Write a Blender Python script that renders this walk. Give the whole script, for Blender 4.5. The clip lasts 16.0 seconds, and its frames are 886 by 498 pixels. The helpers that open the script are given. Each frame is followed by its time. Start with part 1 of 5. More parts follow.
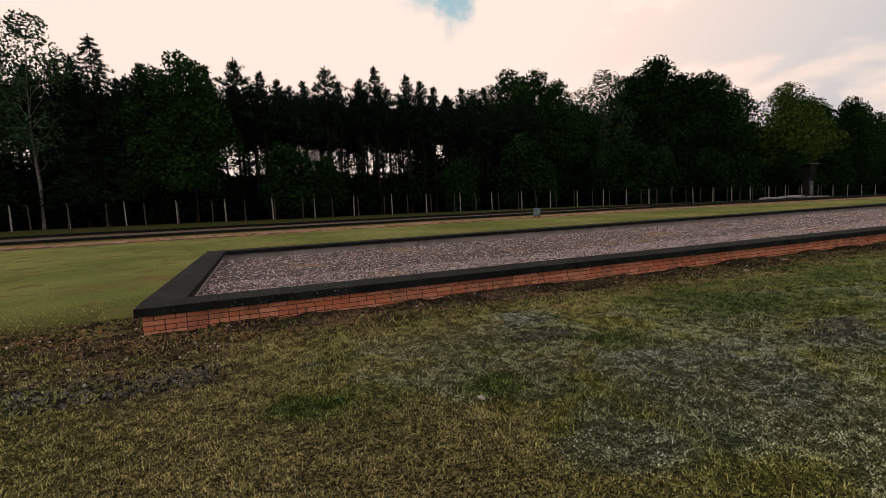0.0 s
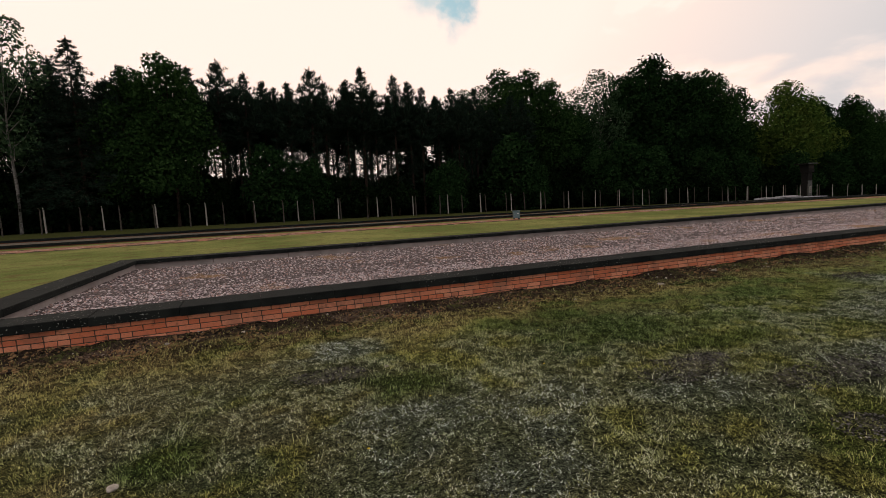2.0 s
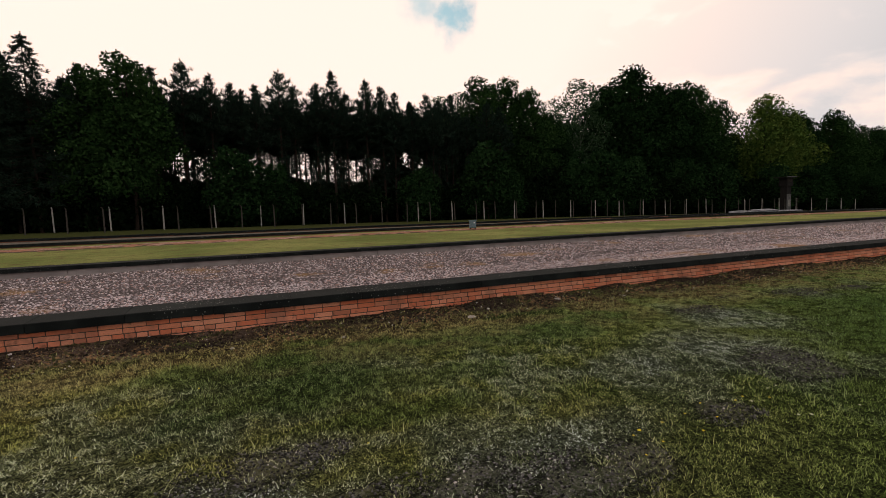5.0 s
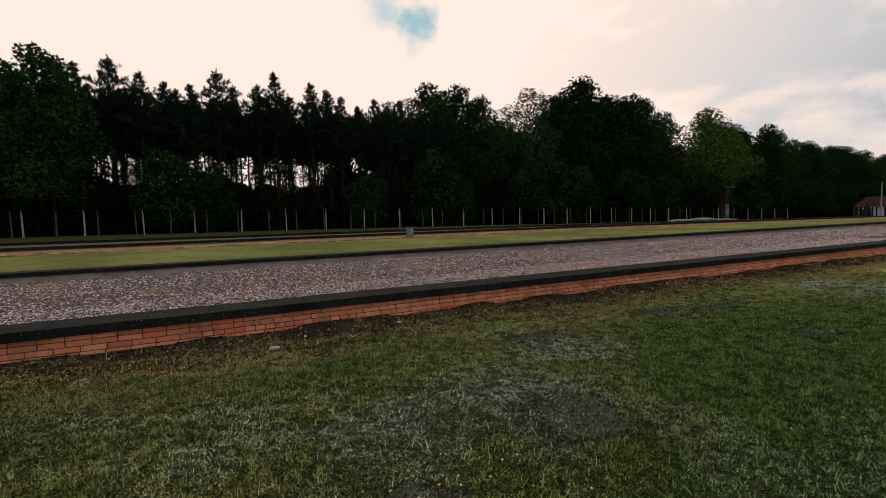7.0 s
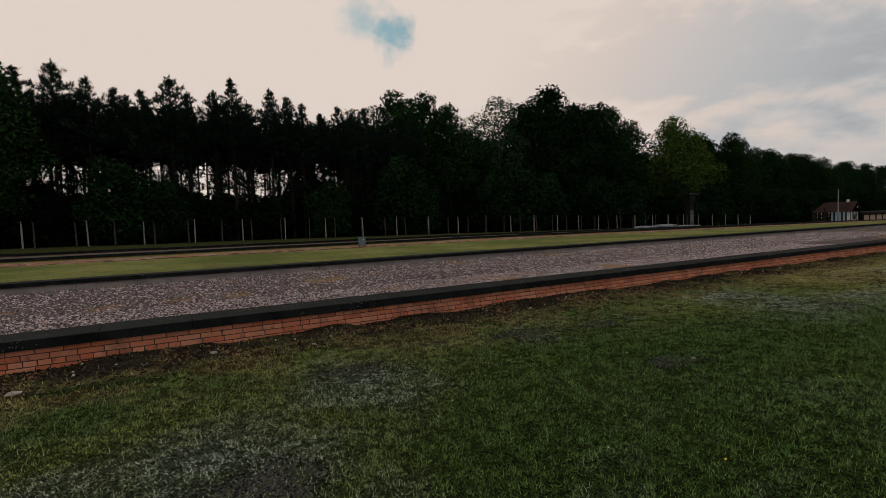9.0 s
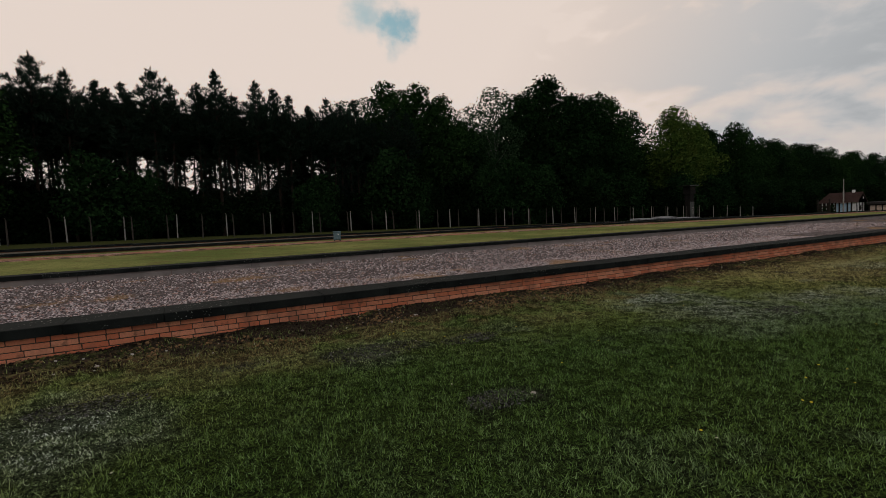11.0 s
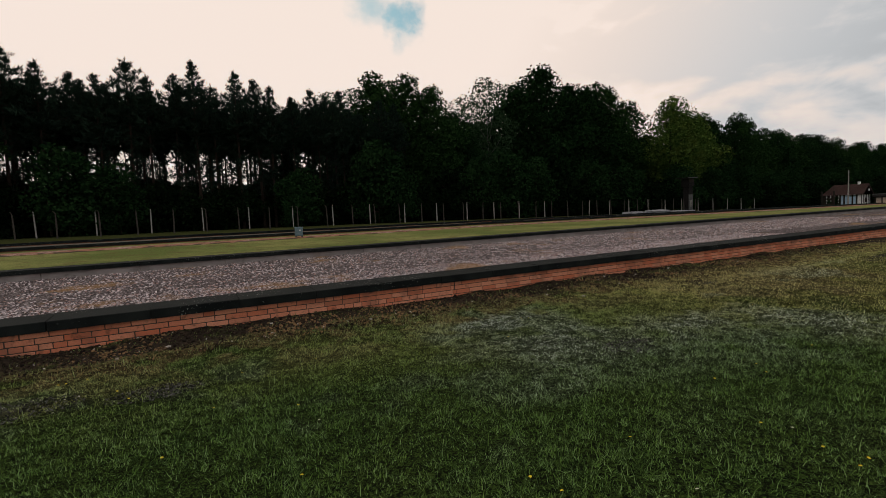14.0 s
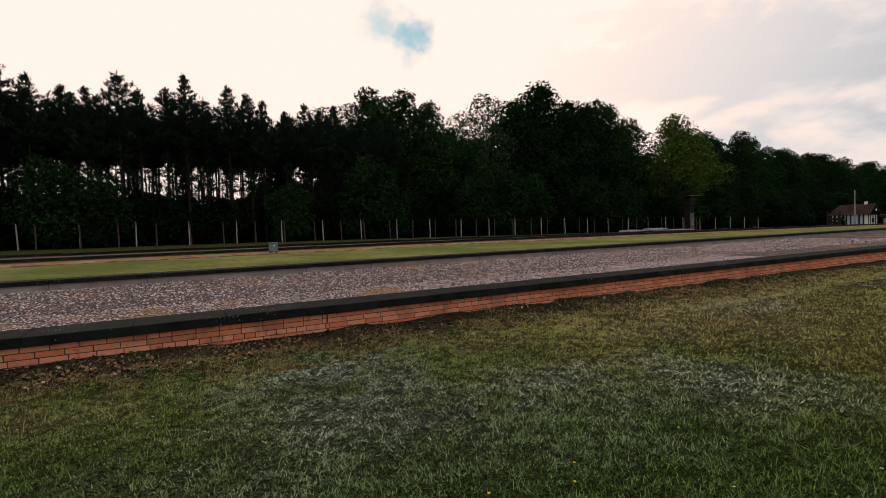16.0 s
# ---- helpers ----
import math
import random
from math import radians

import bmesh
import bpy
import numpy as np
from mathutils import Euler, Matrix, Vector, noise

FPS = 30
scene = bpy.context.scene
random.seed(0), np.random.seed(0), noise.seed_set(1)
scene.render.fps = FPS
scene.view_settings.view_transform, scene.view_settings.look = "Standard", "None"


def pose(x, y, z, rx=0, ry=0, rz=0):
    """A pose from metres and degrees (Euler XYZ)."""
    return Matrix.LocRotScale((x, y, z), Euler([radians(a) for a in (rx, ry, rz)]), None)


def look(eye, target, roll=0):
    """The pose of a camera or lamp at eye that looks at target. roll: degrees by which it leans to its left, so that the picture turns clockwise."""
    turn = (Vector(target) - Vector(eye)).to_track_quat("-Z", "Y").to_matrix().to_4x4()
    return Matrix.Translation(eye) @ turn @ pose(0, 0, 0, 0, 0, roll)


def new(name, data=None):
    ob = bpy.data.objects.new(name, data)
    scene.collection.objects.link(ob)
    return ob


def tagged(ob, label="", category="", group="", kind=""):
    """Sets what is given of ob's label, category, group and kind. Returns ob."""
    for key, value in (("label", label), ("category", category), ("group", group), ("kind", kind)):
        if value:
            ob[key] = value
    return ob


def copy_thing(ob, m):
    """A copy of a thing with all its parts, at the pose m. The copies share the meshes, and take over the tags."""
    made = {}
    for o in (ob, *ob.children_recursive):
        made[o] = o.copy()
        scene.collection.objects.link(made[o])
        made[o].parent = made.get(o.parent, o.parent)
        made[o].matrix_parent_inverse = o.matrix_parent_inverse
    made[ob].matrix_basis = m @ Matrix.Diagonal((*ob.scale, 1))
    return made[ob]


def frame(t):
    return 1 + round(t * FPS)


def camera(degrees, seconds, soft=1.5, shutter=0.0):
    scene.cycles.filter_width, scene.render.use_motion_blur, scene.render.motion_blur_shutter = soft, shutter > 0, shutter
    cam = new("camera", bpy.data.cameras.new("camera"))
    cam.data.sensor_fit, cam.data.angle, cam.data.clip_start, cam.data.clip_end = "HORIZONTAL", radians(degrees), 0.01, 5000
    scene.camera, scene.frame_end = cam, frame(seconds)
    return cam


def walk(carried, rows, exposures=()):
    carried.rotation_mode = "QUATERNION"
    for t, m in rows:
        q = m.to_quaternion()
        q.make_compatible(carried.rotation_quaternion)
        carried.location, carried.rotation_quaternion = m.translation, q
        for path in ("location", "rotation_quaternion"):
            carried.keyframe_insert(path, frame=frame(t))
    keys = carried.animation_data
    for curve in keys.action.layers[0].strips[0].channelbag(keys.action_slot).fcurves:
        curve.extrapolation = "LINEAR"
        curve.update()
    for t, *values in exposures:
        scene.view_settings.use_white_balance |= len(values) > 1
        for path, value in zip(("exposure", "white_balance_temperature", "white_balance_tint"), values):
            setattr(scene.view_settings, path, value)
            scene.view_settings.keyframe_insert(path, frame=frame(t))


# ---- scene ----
cam = camera(86.0, 16.0, 0.6)
PATH = [
    (0, (1.388, -7.211, 1.569), (2.137, -5.366, 1.382), -2.6),
    (0.5, (2.017, -7.133, 1.578), (2.766, -5.287, 1.397), -2.5),
    (1, (2.633, -7.136, 1.563), (3.387, -5.292, 1.382), -2.5),
    (1.5, (3.276, -7.097, 1.511), (4.025, -5.251, 1.333), -2.8),
    (2, (3.896, -7.054, 1.534), (4.63, -5.202, 1.355), -2.9),
    (2.5, (4.479, -7.087, 1.548), (5.188, -5.226, 1.37), -2.9),
    (3, (5.104, -7.013, 1.526), (5.802, -5.147, 1.345), -2.8),
    (3.5, (5.7, -7.06, 1.549), (6.41, -5.2, 1.364), -2.3),
    (4, (6.283, -7.027, 1.514), (6.998, -5.168, 1.334), -1.9),
    (4.5, (6.844, -6.988, 1.518), (7.574, -5.134, 1.348), -1.8),
    (5, (7.383, -7.032, 1.529), (8.144, -5.189, 1.377), -1.9),
    (5.2, (7.597, -7.033, 1.503), (8.38, -5.198, 1.36), -1.9),
    (7.3, (9.902, -6.969, 1.548), (10.819, -5.196, 1.425), -1.6),
    (7.5, (10.117, -6.986, 1.536), (11.039, -5.214, 1.425), -1.7),
    (8, (10.66, -6.982, 1.522), (11.602, -5.22, 1.416), -1.7),
    (8.5, (11.221, -6.995, 1.529), (12.192, -5.249, 1.431), -1.9),
    (9, (11.748, -7.023, 1.515), (12.735, -5.287, 1.417), -2.0),
    (9.2, (11.967, -7.004, 1.478), (12.96, -5.27, 1.381), -2.2),
    (11.3, (14.479, -6.862, 1.405), (15.44, -5.113, 1.273), -2.2),
    (11.5, (14.687, -6.879, 1.444), (15.65, -5.131, 1.31), -1.8),
    (12, (15.222, -6.855, 1.416), (16.202, -5.116, 1.292), -1.4),
    (12.5, (15.767, -6.853, 1.422), (16.747, -5.114, 1.293), -1.5),
    (13, (16.279, -6.885, 1.416), (17.246, -5.14, 1.283), -1.8),
    (13.5, (16.826, -6.787, 1.424), (17.782, -5.036, 1.282), -2.2),
    (14, (17.384, -6.798, 1.409), (18.325, -5.04, 1.258), -2.5),
    (14.5, (17.895, -6.769, 1.401), (18.826, -5.006, 1.237), -2.7),
    (15, (18.501, -6.646, 1.405), (19.424, -4.879, 1.247), -3.0),
    (15.5, (19.059, -6.687, 1.412), (19.979, -4.916, 1.283), -2.8),
    (16, (19.626, -6.63, 1.401), (20.547, -4.857, 1.317), -1.9),
]
walk(cam, [(t, look(eye, target, roll)) for t, eye, target, roll in PATH],
     [(0, -0.40, 6500, 10), (1.5, -0.31, 6500, 10), (4, -0.20, 6500, 10), (5, -0.24, 6500, 10), (7.5, -0.50, 6250, 6), (9, -0.84, 6150, 4),
      (11.5, -0.76, 6150, 4), (13, -0.64, 6150, 4), (14.5, -0.46, 6150, 4), (16, -0.28, 6350, 8)])

# ---- light ----
world = bpy.data.worlds.new("overcast_sky")
scene.world = world
world.use_nodes = True


class Net:
    """A short hand for node trees."""

    def __init__(self, tree):
        self.tree = tree
        self.nodes = tree.nodes
        self.nodes.clear()

    def add(self, kind, values=None, **props):
        node = self.nodes.new(kind)
        for key, value in props.items():
            if key == "operation":
                node.operation = value
            elif key == "data_type":
                node.data_type = value
            elif key == "blend_type":
                node.blend_type = value
            elif key == "attribute_name":
                node.attribute_name = value
            elif key == "feature":
                node.feature = value
            elif key == "sky_type":
                node.sky_type = value
        for key, value in (values or {}).items():
            socket = node.inputs[key]
            if isinstance(value, bpy.types.NodeSocket):
                self.tree.links.new(value, socket)
            else:
                socket.default_value = value
        return node

    def math(self, operation, a, b=0.0, c=0.0, clamp=False):
        node = self.add("ShaderNodeMath", {0: a, 1: b, 2: c}, operation=operation)
        node.use_clamp = clamp
        return node.outputs[0]

    def mix(self, fac, a, b, blend="MIX"):
        node = self.add("ShaderNodeMix", {0: fac, 6: a, 7: b}, data_type="RGBA", blend_type=blend)
        return node.outputs[2]

    def ramp(self, value, low, high, a=0.0, b=1.0):
        node = self.add("ShaderNodeMapRange", {0: value, 1: low, 2: high, 3: a, 4: b})
        node.interpolation_type = "SMOOTHSTEP"
        return node.outputs[0]

    def noise(self, vector, scale, detail=4.0, rough=0.55, distortion=0.0):
        return self.add("ShaderNodeTexNoise", {"Vector": vector, "Scale": scale, "Detail": detail, "Roughness": rough, "Distortion": distortion}).outputs[0]

    def attribute(self, name):
        return self.add("ShaderNodeAttribute", attribute_name=name).outputs["Fac"]


def rgb(r, g, b):
    return (r, g, b, 1.0)


SUN_TURN, SUN_HEIGHT = radians(-8), radians(38)      # from the y axis towards x; above the horizon
sky = Net(world.node_tree)
way = sky.add("ShaderNodeTexCoord").outputs["Generated"]
puff = sky.add("ShaderNodeVectorMath", {0: way, 1: (1.0, 1.0, 2.3)}, operation="MULTIPLY").outputs["Vector"]
billow = sky.noise(puff, 2.7, 5.0, 0.5, 0.2)
fine = sky.noise(puff, 7.0, 6.0, 0.55, 0.3)
cloud = sky.math("ADD", sky.math("MULTIPLY", billow, 0.68), sky.math("MULTIPLY", fine, 0.32))
sun_way = (math.sin(SUN_TURN) * math.cos(SUN_HEIGHT), math.cos(SUN_TURN) * math.cos(SUN_HEIGHT), math.sin(SUN_HEIGHT))
toward = sky.add("ShaderNodeVectorMath", {0: way, 1: sun_way}, operation="DOT_PRODUCT").outputs["Value"]
glow = sky.ramp(toward, 0.05, 0.90, 0.0, 1.0)
bright = sky.math("MINIMUM", sky.math("ADD", sky.ramp(cloud, 0.42, 0.56, 0.60, 1.08), sky.math("MULTIPLY", glow, 0.90)), 1.40)
tone = sky.mix(sky.ramp(bright, 0.75, 1.35), rgb(0.96, 0.92, 0.925), rgb(1.0, 0.80, 0.70))
veil = sky.add("ShaderNodeBackground", {0: tone, 1: bright})
blue = sky.add("ShaderNodeTexSky", sky_type="NISHITA")
blue.sun_disc = False
blue.sun_elevation, blue.sun_rotation = SUN_HEIGHT, SUN_TURN
clear = sky.add("ShaderNodeBackground", {0: sky.mix(1.0, blue.outputs[0], rgb(0.66, 1.0, 0.86), "MULTIPLY"), 1: 0.125})
ragged = sky.math("MULTIPLY", sky.math("SUBTRACT", sky.noise(way, 22.0, 6.0, 0.55), 0.5), 0.0045)


def opening(direction, inner, outer):
    near = sky.add("ShaderNodeVectorMath", {0: way, 1: tuple(Vector(direction).normalized())}, operation="DOT_PRODUCT").outputs["Value"]
    return sky.ramp(sky.math("ADD", near, ragged), outer, inner)


gap = sky.math("MAXIMUM", opening((0.389, 0.846, 0.364), 1.0004, 0.9984), sky.math("MULTIPLY", opening((0.335, 0.857, 0.394), 1.0010, 0.9982), 0.75))
both = sky.add("ShaderNodeMixShader", {0: sky.math("MULTIPLY", gap, 0.85), 1: veil.outputs[0], 2: clear.outputs[0]})
sky.add("ShaderNodeOutputWorld", {0: both.outputs[0]})

sun = new("sun", bpy.data.lights.new("sun", "SUN"))
sun.data.energy, sun.data.angle, sun.data.color = 0.55, radians(25), (1.0, 0.93, 0.85)
sun.matrix_world = look(tuple(60 * c for c in sun_way), (0, 0, 0))


# ---- materials ----
def surface(name, build, rough=0.9, bump=None, specular=0.06, thin=0.0):
    """A material from build(net), which returns colour, and a height or None, and roughness or None."""
    m = bpy.data.materials.new(name)
    m.use_nodes = True
    net = Net(m.node_tree)
    colour, height, gloss = build(net)
    shader = net.add("ShaderNodeBsdfPrincipled", {"Base Color": colour, "Roughness": rough if gloss is None else gloss, "Specular IOR Level": specular})
    if height is not None:
        strength, distance = bump
        relief = net.add("ShaderNodeBump", {"Strength": strength, "Distance": distance, "Height": height})
        net.tree.links.new(relief.outputs[0], shader.inputs["Normal"])
    if thin:
        glow_through = net.add("ShaderNodeBsdfTranslucent", {0: colour})
        shader = net.add("ShaderNodeMixShader", {0: thin, 1: shader.outputs[0], 2: glow_through.outputs[0]})
    net.add("ShaderNodeOutputMaterial", {0: shader.outputs[0]})
    return m


def place_of(net):
    return net.add("ShaderNodeNewGeometry").outputs["Position"]


def split_x(net, p, axis):
    return net.add("ShaderNodeSeparateXYZ", {0: p}).outputs[axis]


def turf_colour(net):
    p = place_of(net)
    big, mid, small = net.noise(p, 0.45, 4.0), net.noise(p, 2.6, 5.0), net.noise(p, 45.0, 4.0, 0.65)
    green = net.mix(net.ramp(big, 0.40, 0.60), rgb(0.165, 0.235, 0.055), rgb(0.390, 0.420, 0.120))
    green = net.mix(net.ramp(mid, 0.55, 0.75, 0.0, 0.65), green, rgb(0.062, 0.145, 0.042))
    green = net.mix(net.math("MULTIPLY", net.math("MAXIMUM", net.ramp(split_x(net, p, 0), 5.0, 9.5, 1.0, 0.15), net.ramp(split_x(net, p, 0), 22.5, 26.0)), net.ramp(net.noise(p, 1.3, 5.0, 0.6, 0.5), 0.46, 0.62, 0.0, 0.8)), green, rgb(0.40, 0.375, 0.100))
    green = net.mix(net.math("MULTIPLY", net.attribute("lush"), 0.8), green, net.mix(small, rgb(0.034, 0.088, 0.016), rgb(0.100, 0.190, 0.036)))
    dry = net.mix(small, rgb(0.36, 0.30, 0.13), rgb(0.66, 0.56, 0.28))
    pale = net.mix(small, rgb(0.20, 0.265, 0.18), rgb(0.44, 0.51, 0.40))
    soil = net.mix(net.ramp(small, 0.35, 0.65), rgb(0.016, 0.012, 0.010), rgb(0.15, 0.112, 0.088))
    soil = net.mix(net.ramp(split_x(net, p, 1), -2.2, -1.6, 1.0, 0.0), soil, net.mix(net.ramp(small, 0.40, 0.60), rgb(0.016, 0.014, 0.015), rgb(0.185, 0.165, 0.178)))
    wet = net.math("MAXIMUM", net.ramp(net.noise(p, 0.9, 5.0, 0.6), 0.42, 0.54, 0.0, 0.88), net.ramp(net.math("ADD", split_x(net, p, 0), net.ramp(split_x(net, p, 1), -2.2, -1.6, 0.0, 4.5)), 10.8, 13.5, 0.0, 0.85))
    wet = net.math("MULTIPLY", wet, net.ramp(split_x(net, p, 1), -2.4, -1.7, 0.15, 1.0))
    soil = net.mix(wet, soil, net.mix(small, rgb(0.008, 0.007, 0.006), rgb(0.048, 0.039, 0.029)))
    spring = net.ramp(net.math("ADD", split_x(net, p, 0), net.math("MULTIPLY", big, 3.0)), 8.5, 13.0, 0.0, 0.6)
    spring = net.math("MULTIPLY", spring, net.ramp(split_x(net, p, 0), 21.5, 24.5, 1.0, 0.0))
    green = net.mix(spring, green, net.mix(mid, rgb(0.075, 0.165, 0.028), rgb(0.185, 0.295, 0.062)))
    c = net.mix(net.attribute("dry"), green, dry)
    c = net.mix(net.attribute("pale"), c, pale)
    c = net.mix(net.attribute("bare"), c, soil)
    c = net.mix(net.ramp(split_x(net, p, 1), 0.0, 0.6, 0.0, 0.45), c, rgb(0.16, 0.165, 0.045))
    c = net.mix(net.attribute("burnt"), c, net.mix(small, rgb(0.19, 0.135, 0.060), rgb(0.45, 0.34, 0.165)))
    return c, small


def meadow_colour(net, p):
    big, mid, small = net.noise(p, 0.16, 4.0), net.noise(p, 1.1, 5.0), net.noise(p, 14.0, 4.0)
    c = net.mix(net.ramp(big, 0.35, 0.65), rgb(0.115, 0.145, 0.045), rgb(0.215, 0.225, 0.082))
    c = net.mix(net.ramp(mid, 0.50, 0.66, 0.0, 0.7), c, rgb(0.125, 0.100, 0.045))
    c = net.mix(net.ramp(small, 0.4, 0.6), net.mix(0.35, c, rgb(0.03, 0.04, 0.012)), c)
    # The wood's shade is painted into the far grass as a darker colour.
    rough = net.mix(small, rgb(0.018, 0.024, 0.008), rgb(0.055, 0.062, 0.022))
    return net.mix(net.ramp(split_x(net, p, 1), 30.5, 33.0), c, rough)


def build_ground(net):
    c, small = turf_colour(net)
    p = place_of(net)
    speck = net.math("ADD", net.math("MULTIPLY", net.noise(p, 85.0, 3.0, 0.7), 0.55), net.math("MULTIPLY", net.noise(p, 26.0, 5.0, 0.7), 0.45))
    # Shade between the blades is put into the ground colour, near black in gaps.
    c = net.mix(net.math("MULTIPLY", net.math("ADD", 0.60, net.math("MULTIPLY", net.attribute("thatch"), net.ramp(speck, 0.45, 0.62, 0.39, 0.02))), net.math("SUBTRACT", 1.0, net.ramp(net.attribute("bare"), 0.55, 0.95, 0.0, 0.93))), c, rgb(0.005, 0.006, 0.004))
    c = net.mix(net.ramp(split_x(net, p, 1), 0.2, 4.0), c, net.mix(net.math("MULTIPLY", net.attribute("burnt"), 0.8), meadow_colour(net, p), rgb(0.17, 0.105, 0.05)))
    return c, net.math("ADD", small, net.math("MULTIPLY", speck, 0.4)), None


def build_blade(net):
    c, small = turf_colour(net)
    t = net.attribute("tone")
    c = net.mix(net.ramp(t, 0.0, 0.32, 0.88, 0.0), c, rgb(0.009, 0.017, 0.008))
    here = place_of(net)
    # Shade inside tufts and highlights on blades are painted by noise and tone.
    clump_shade = net.math("ADD", net.math("MULTIPLY", net.noise(here, 30.0, 5.0, 0.7), 0.7), net.math("MULTIPLY", net.noise(here, 5.0, 4.0, 0.6), 0.3))
    c = net.mix(net.ramp(clump_shade, 0.41, 0.53, 0.86, 0.0), c, rgb(0.010, 0.018, 0.008))
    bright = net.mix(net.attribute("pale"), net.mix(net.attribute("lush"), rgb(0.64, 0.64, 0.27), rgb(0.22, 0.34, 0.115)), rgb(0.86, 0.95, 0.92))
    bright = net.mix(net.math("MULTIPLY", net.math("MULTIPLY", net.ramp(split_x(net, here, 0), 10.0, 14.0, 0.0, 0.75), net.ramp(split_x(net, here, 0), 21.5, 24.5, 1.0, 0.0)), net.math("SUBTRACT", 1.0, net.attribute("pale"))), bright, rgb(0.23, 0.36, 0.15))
    c = net.mix(net.math("MULTIPLY", net.ramp(t, 0.40, 0.95, 0.0, 0.95), net.ramp(clump_shade, 0.40, 0.55, 0.2, 1.0)), c, bright)
    return c, None, None


def build_brick(net):
    p = place_of(net)
    r = net.add("ShaderNodeObjectInfo").outputs["Random"]
    island = net.add("ShaderNodeNewGeometry").outputs["Random Per Island"]
    pick = net.math("FRACT", net.math("ADD", r, net.math("MULTIPLY", island, 1.73)))
    grain, stain = net.noise(p, 70.0, 5.0, 0.65), net.noise(p, 2.4, 4.0)
    c = net.mix(net.ramp(pick, 0.0, 1.0), rgb(0.66, 0.195, 0.100), rgb(0.82, 0.37, 0.230))
    c = net.mix(net.ramp(pick, 0.86, 1.0, 0.0, 0.75), c, rgb(0.33, 0.095, 0.052))
    c = net.mix(net.ramp(grain, 0.35, 0.75, 0.0, 0.5), c, rgb(0.40, 0.155, 0.082))
    c = net.mix(net.ramp(stain, 0.50, 0.64, 0.0, 0.6), c, rgb(0.33, 0.145, 0.095))
    c = net.mix(net.ramp(net.noise(p, 9.0, 4.0), 0.56, 0.70, 0.0, 0.6), c, rgb(0.13, 0.075, 0.05))
    return c, grain, None


def build_mortar(net):
    p = place_of(net)
    n = net.noise(p, 55.0, 5.0, 0.6)
    return net.mix(n, rgb(0.030, 0.024, 0.019), rgb(0.115, 0.092, 0.074)), n, None


def build_far_brick(net):
    p = place_of(net)
    n = net.noise(p, 6.0, 5.0, 0.6)
    return net.mix(n, rgb(0.26, 0.10, 0.06), rgb(0.40, 0.18, 0.11)), n, None


def build_coping(net):
    p = place_of(net)
    r = net.add("ShaderNodeObjectInfo").outputs["Random"]
    grain, blot, lichen = net.noise(p, 90.0, 5.0, 0.65), net.noise(p, 3.1, 5.0), net.noise(p, 38.0, 2.0, 0.5)
    c = net.mix(net.ramp(net.math("ADD", net.math("MULTIPLY", blot, 0.92), net.math("MULTIPLY", r, 0.08)), 0.3, 0.7), rgb(0.006, 0.0075, 0.0075), rgb(0.018, 0.021, 0.020))
    c = net.mix(net.ramp(grain, 0.5, 0.8, 0.0, 0.5), c, rgb(0.030, 0.034, 0.031))
    c = net.mix(net.math("MULTIPLY", net.ramp(lichen, 0.66, 0.70, 0.0, 0.9), net.ramp(net.noise(p, 1.3, 3.0), 0.45, 0.6)), c, rgb(0.30, 0.31, 0.28))
    return c, grain, net.ramp(blot, 0.3, 0.7, 0.85, 0.98)


def build_concrete(net):
    p = place_of(net)
    grain, blot = net.noise(p, 40.0, 5.0, 0.65), net.noise(p, 1.7, 5.0)
    c = net.mix(net.ramp(blot, 0.3, 0.7), rgb(0.27, 0.235, 0.225), rgb(0.42, 0.37, 0.35))
    c = net.mix(net.ramp(net.noise(p, 5.0, 4.0), 0.58, 0.76, 0.0, 0.6), c, rgb(0.10, 0.095, 0.08))
    return net.mix(net.math("MULTIPLY", grain, 0.35), c, rgb(0.14, 0.13, 0.12)), grain, None


def build_gravel_bed(net):
    p = place_of(net)
    cell = net.add("ShaderNodeTexVoronoi", {"Vector": p, "Scale": 26.0, "Randomness": 1.0})
    tint, near = cell.outputs["Color"], cell.outputs["Distance"]
    pick = net.add("ShaderNodeSeparateColor", {0: tint}).outputs[0]
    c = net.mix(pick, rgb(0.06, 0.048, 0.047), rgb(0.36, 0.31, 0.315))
    # Shade in the gaps between stones is painted by distance from cell centres.
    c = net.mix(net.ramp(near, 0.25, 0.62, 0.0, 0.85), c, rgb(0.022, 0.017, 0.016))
    moss = net.ramp(net.math("ADD", net.noise(p, 0.55, 4.0), net.math("MULTIPLY", net.noise(p, 9.0, 3.0), 0.15)), 0.64, 0.76, 0.0, 0.75)
    c = net.mix(moss, c, rgb(0.24, 0.145, 0.06))
    return c, net.math("MULTIPLY", near, -1.0), None


def build_stone(net):
    p = place_of(net)
    island = net.add("ShaderNodeNewGeometry").outputs["Random Per Island"]
    c = net.mix(net.ramp(island, 0.12, 0.85), rgb(0.075, 0.062, 0.064), rgb(0.66, 0.590, 0.61))
    c = net.mix(net.ramp(island, 0.80, 0.9, 0.0, 0.8), c, rgb(0.30, 0.155, 0.115))
    moss = net.ramp(net.math("ADD", net.noise(p, 0.55, 4.0), net.math("MULTIPLY", net.noise(p, 9.0, 3.0), 0.15)), 0.66, 0.78, 0.0, 0.6)
    return net.mix(moss, c, rgb(0.30, 0.17, 0.06)), None, None


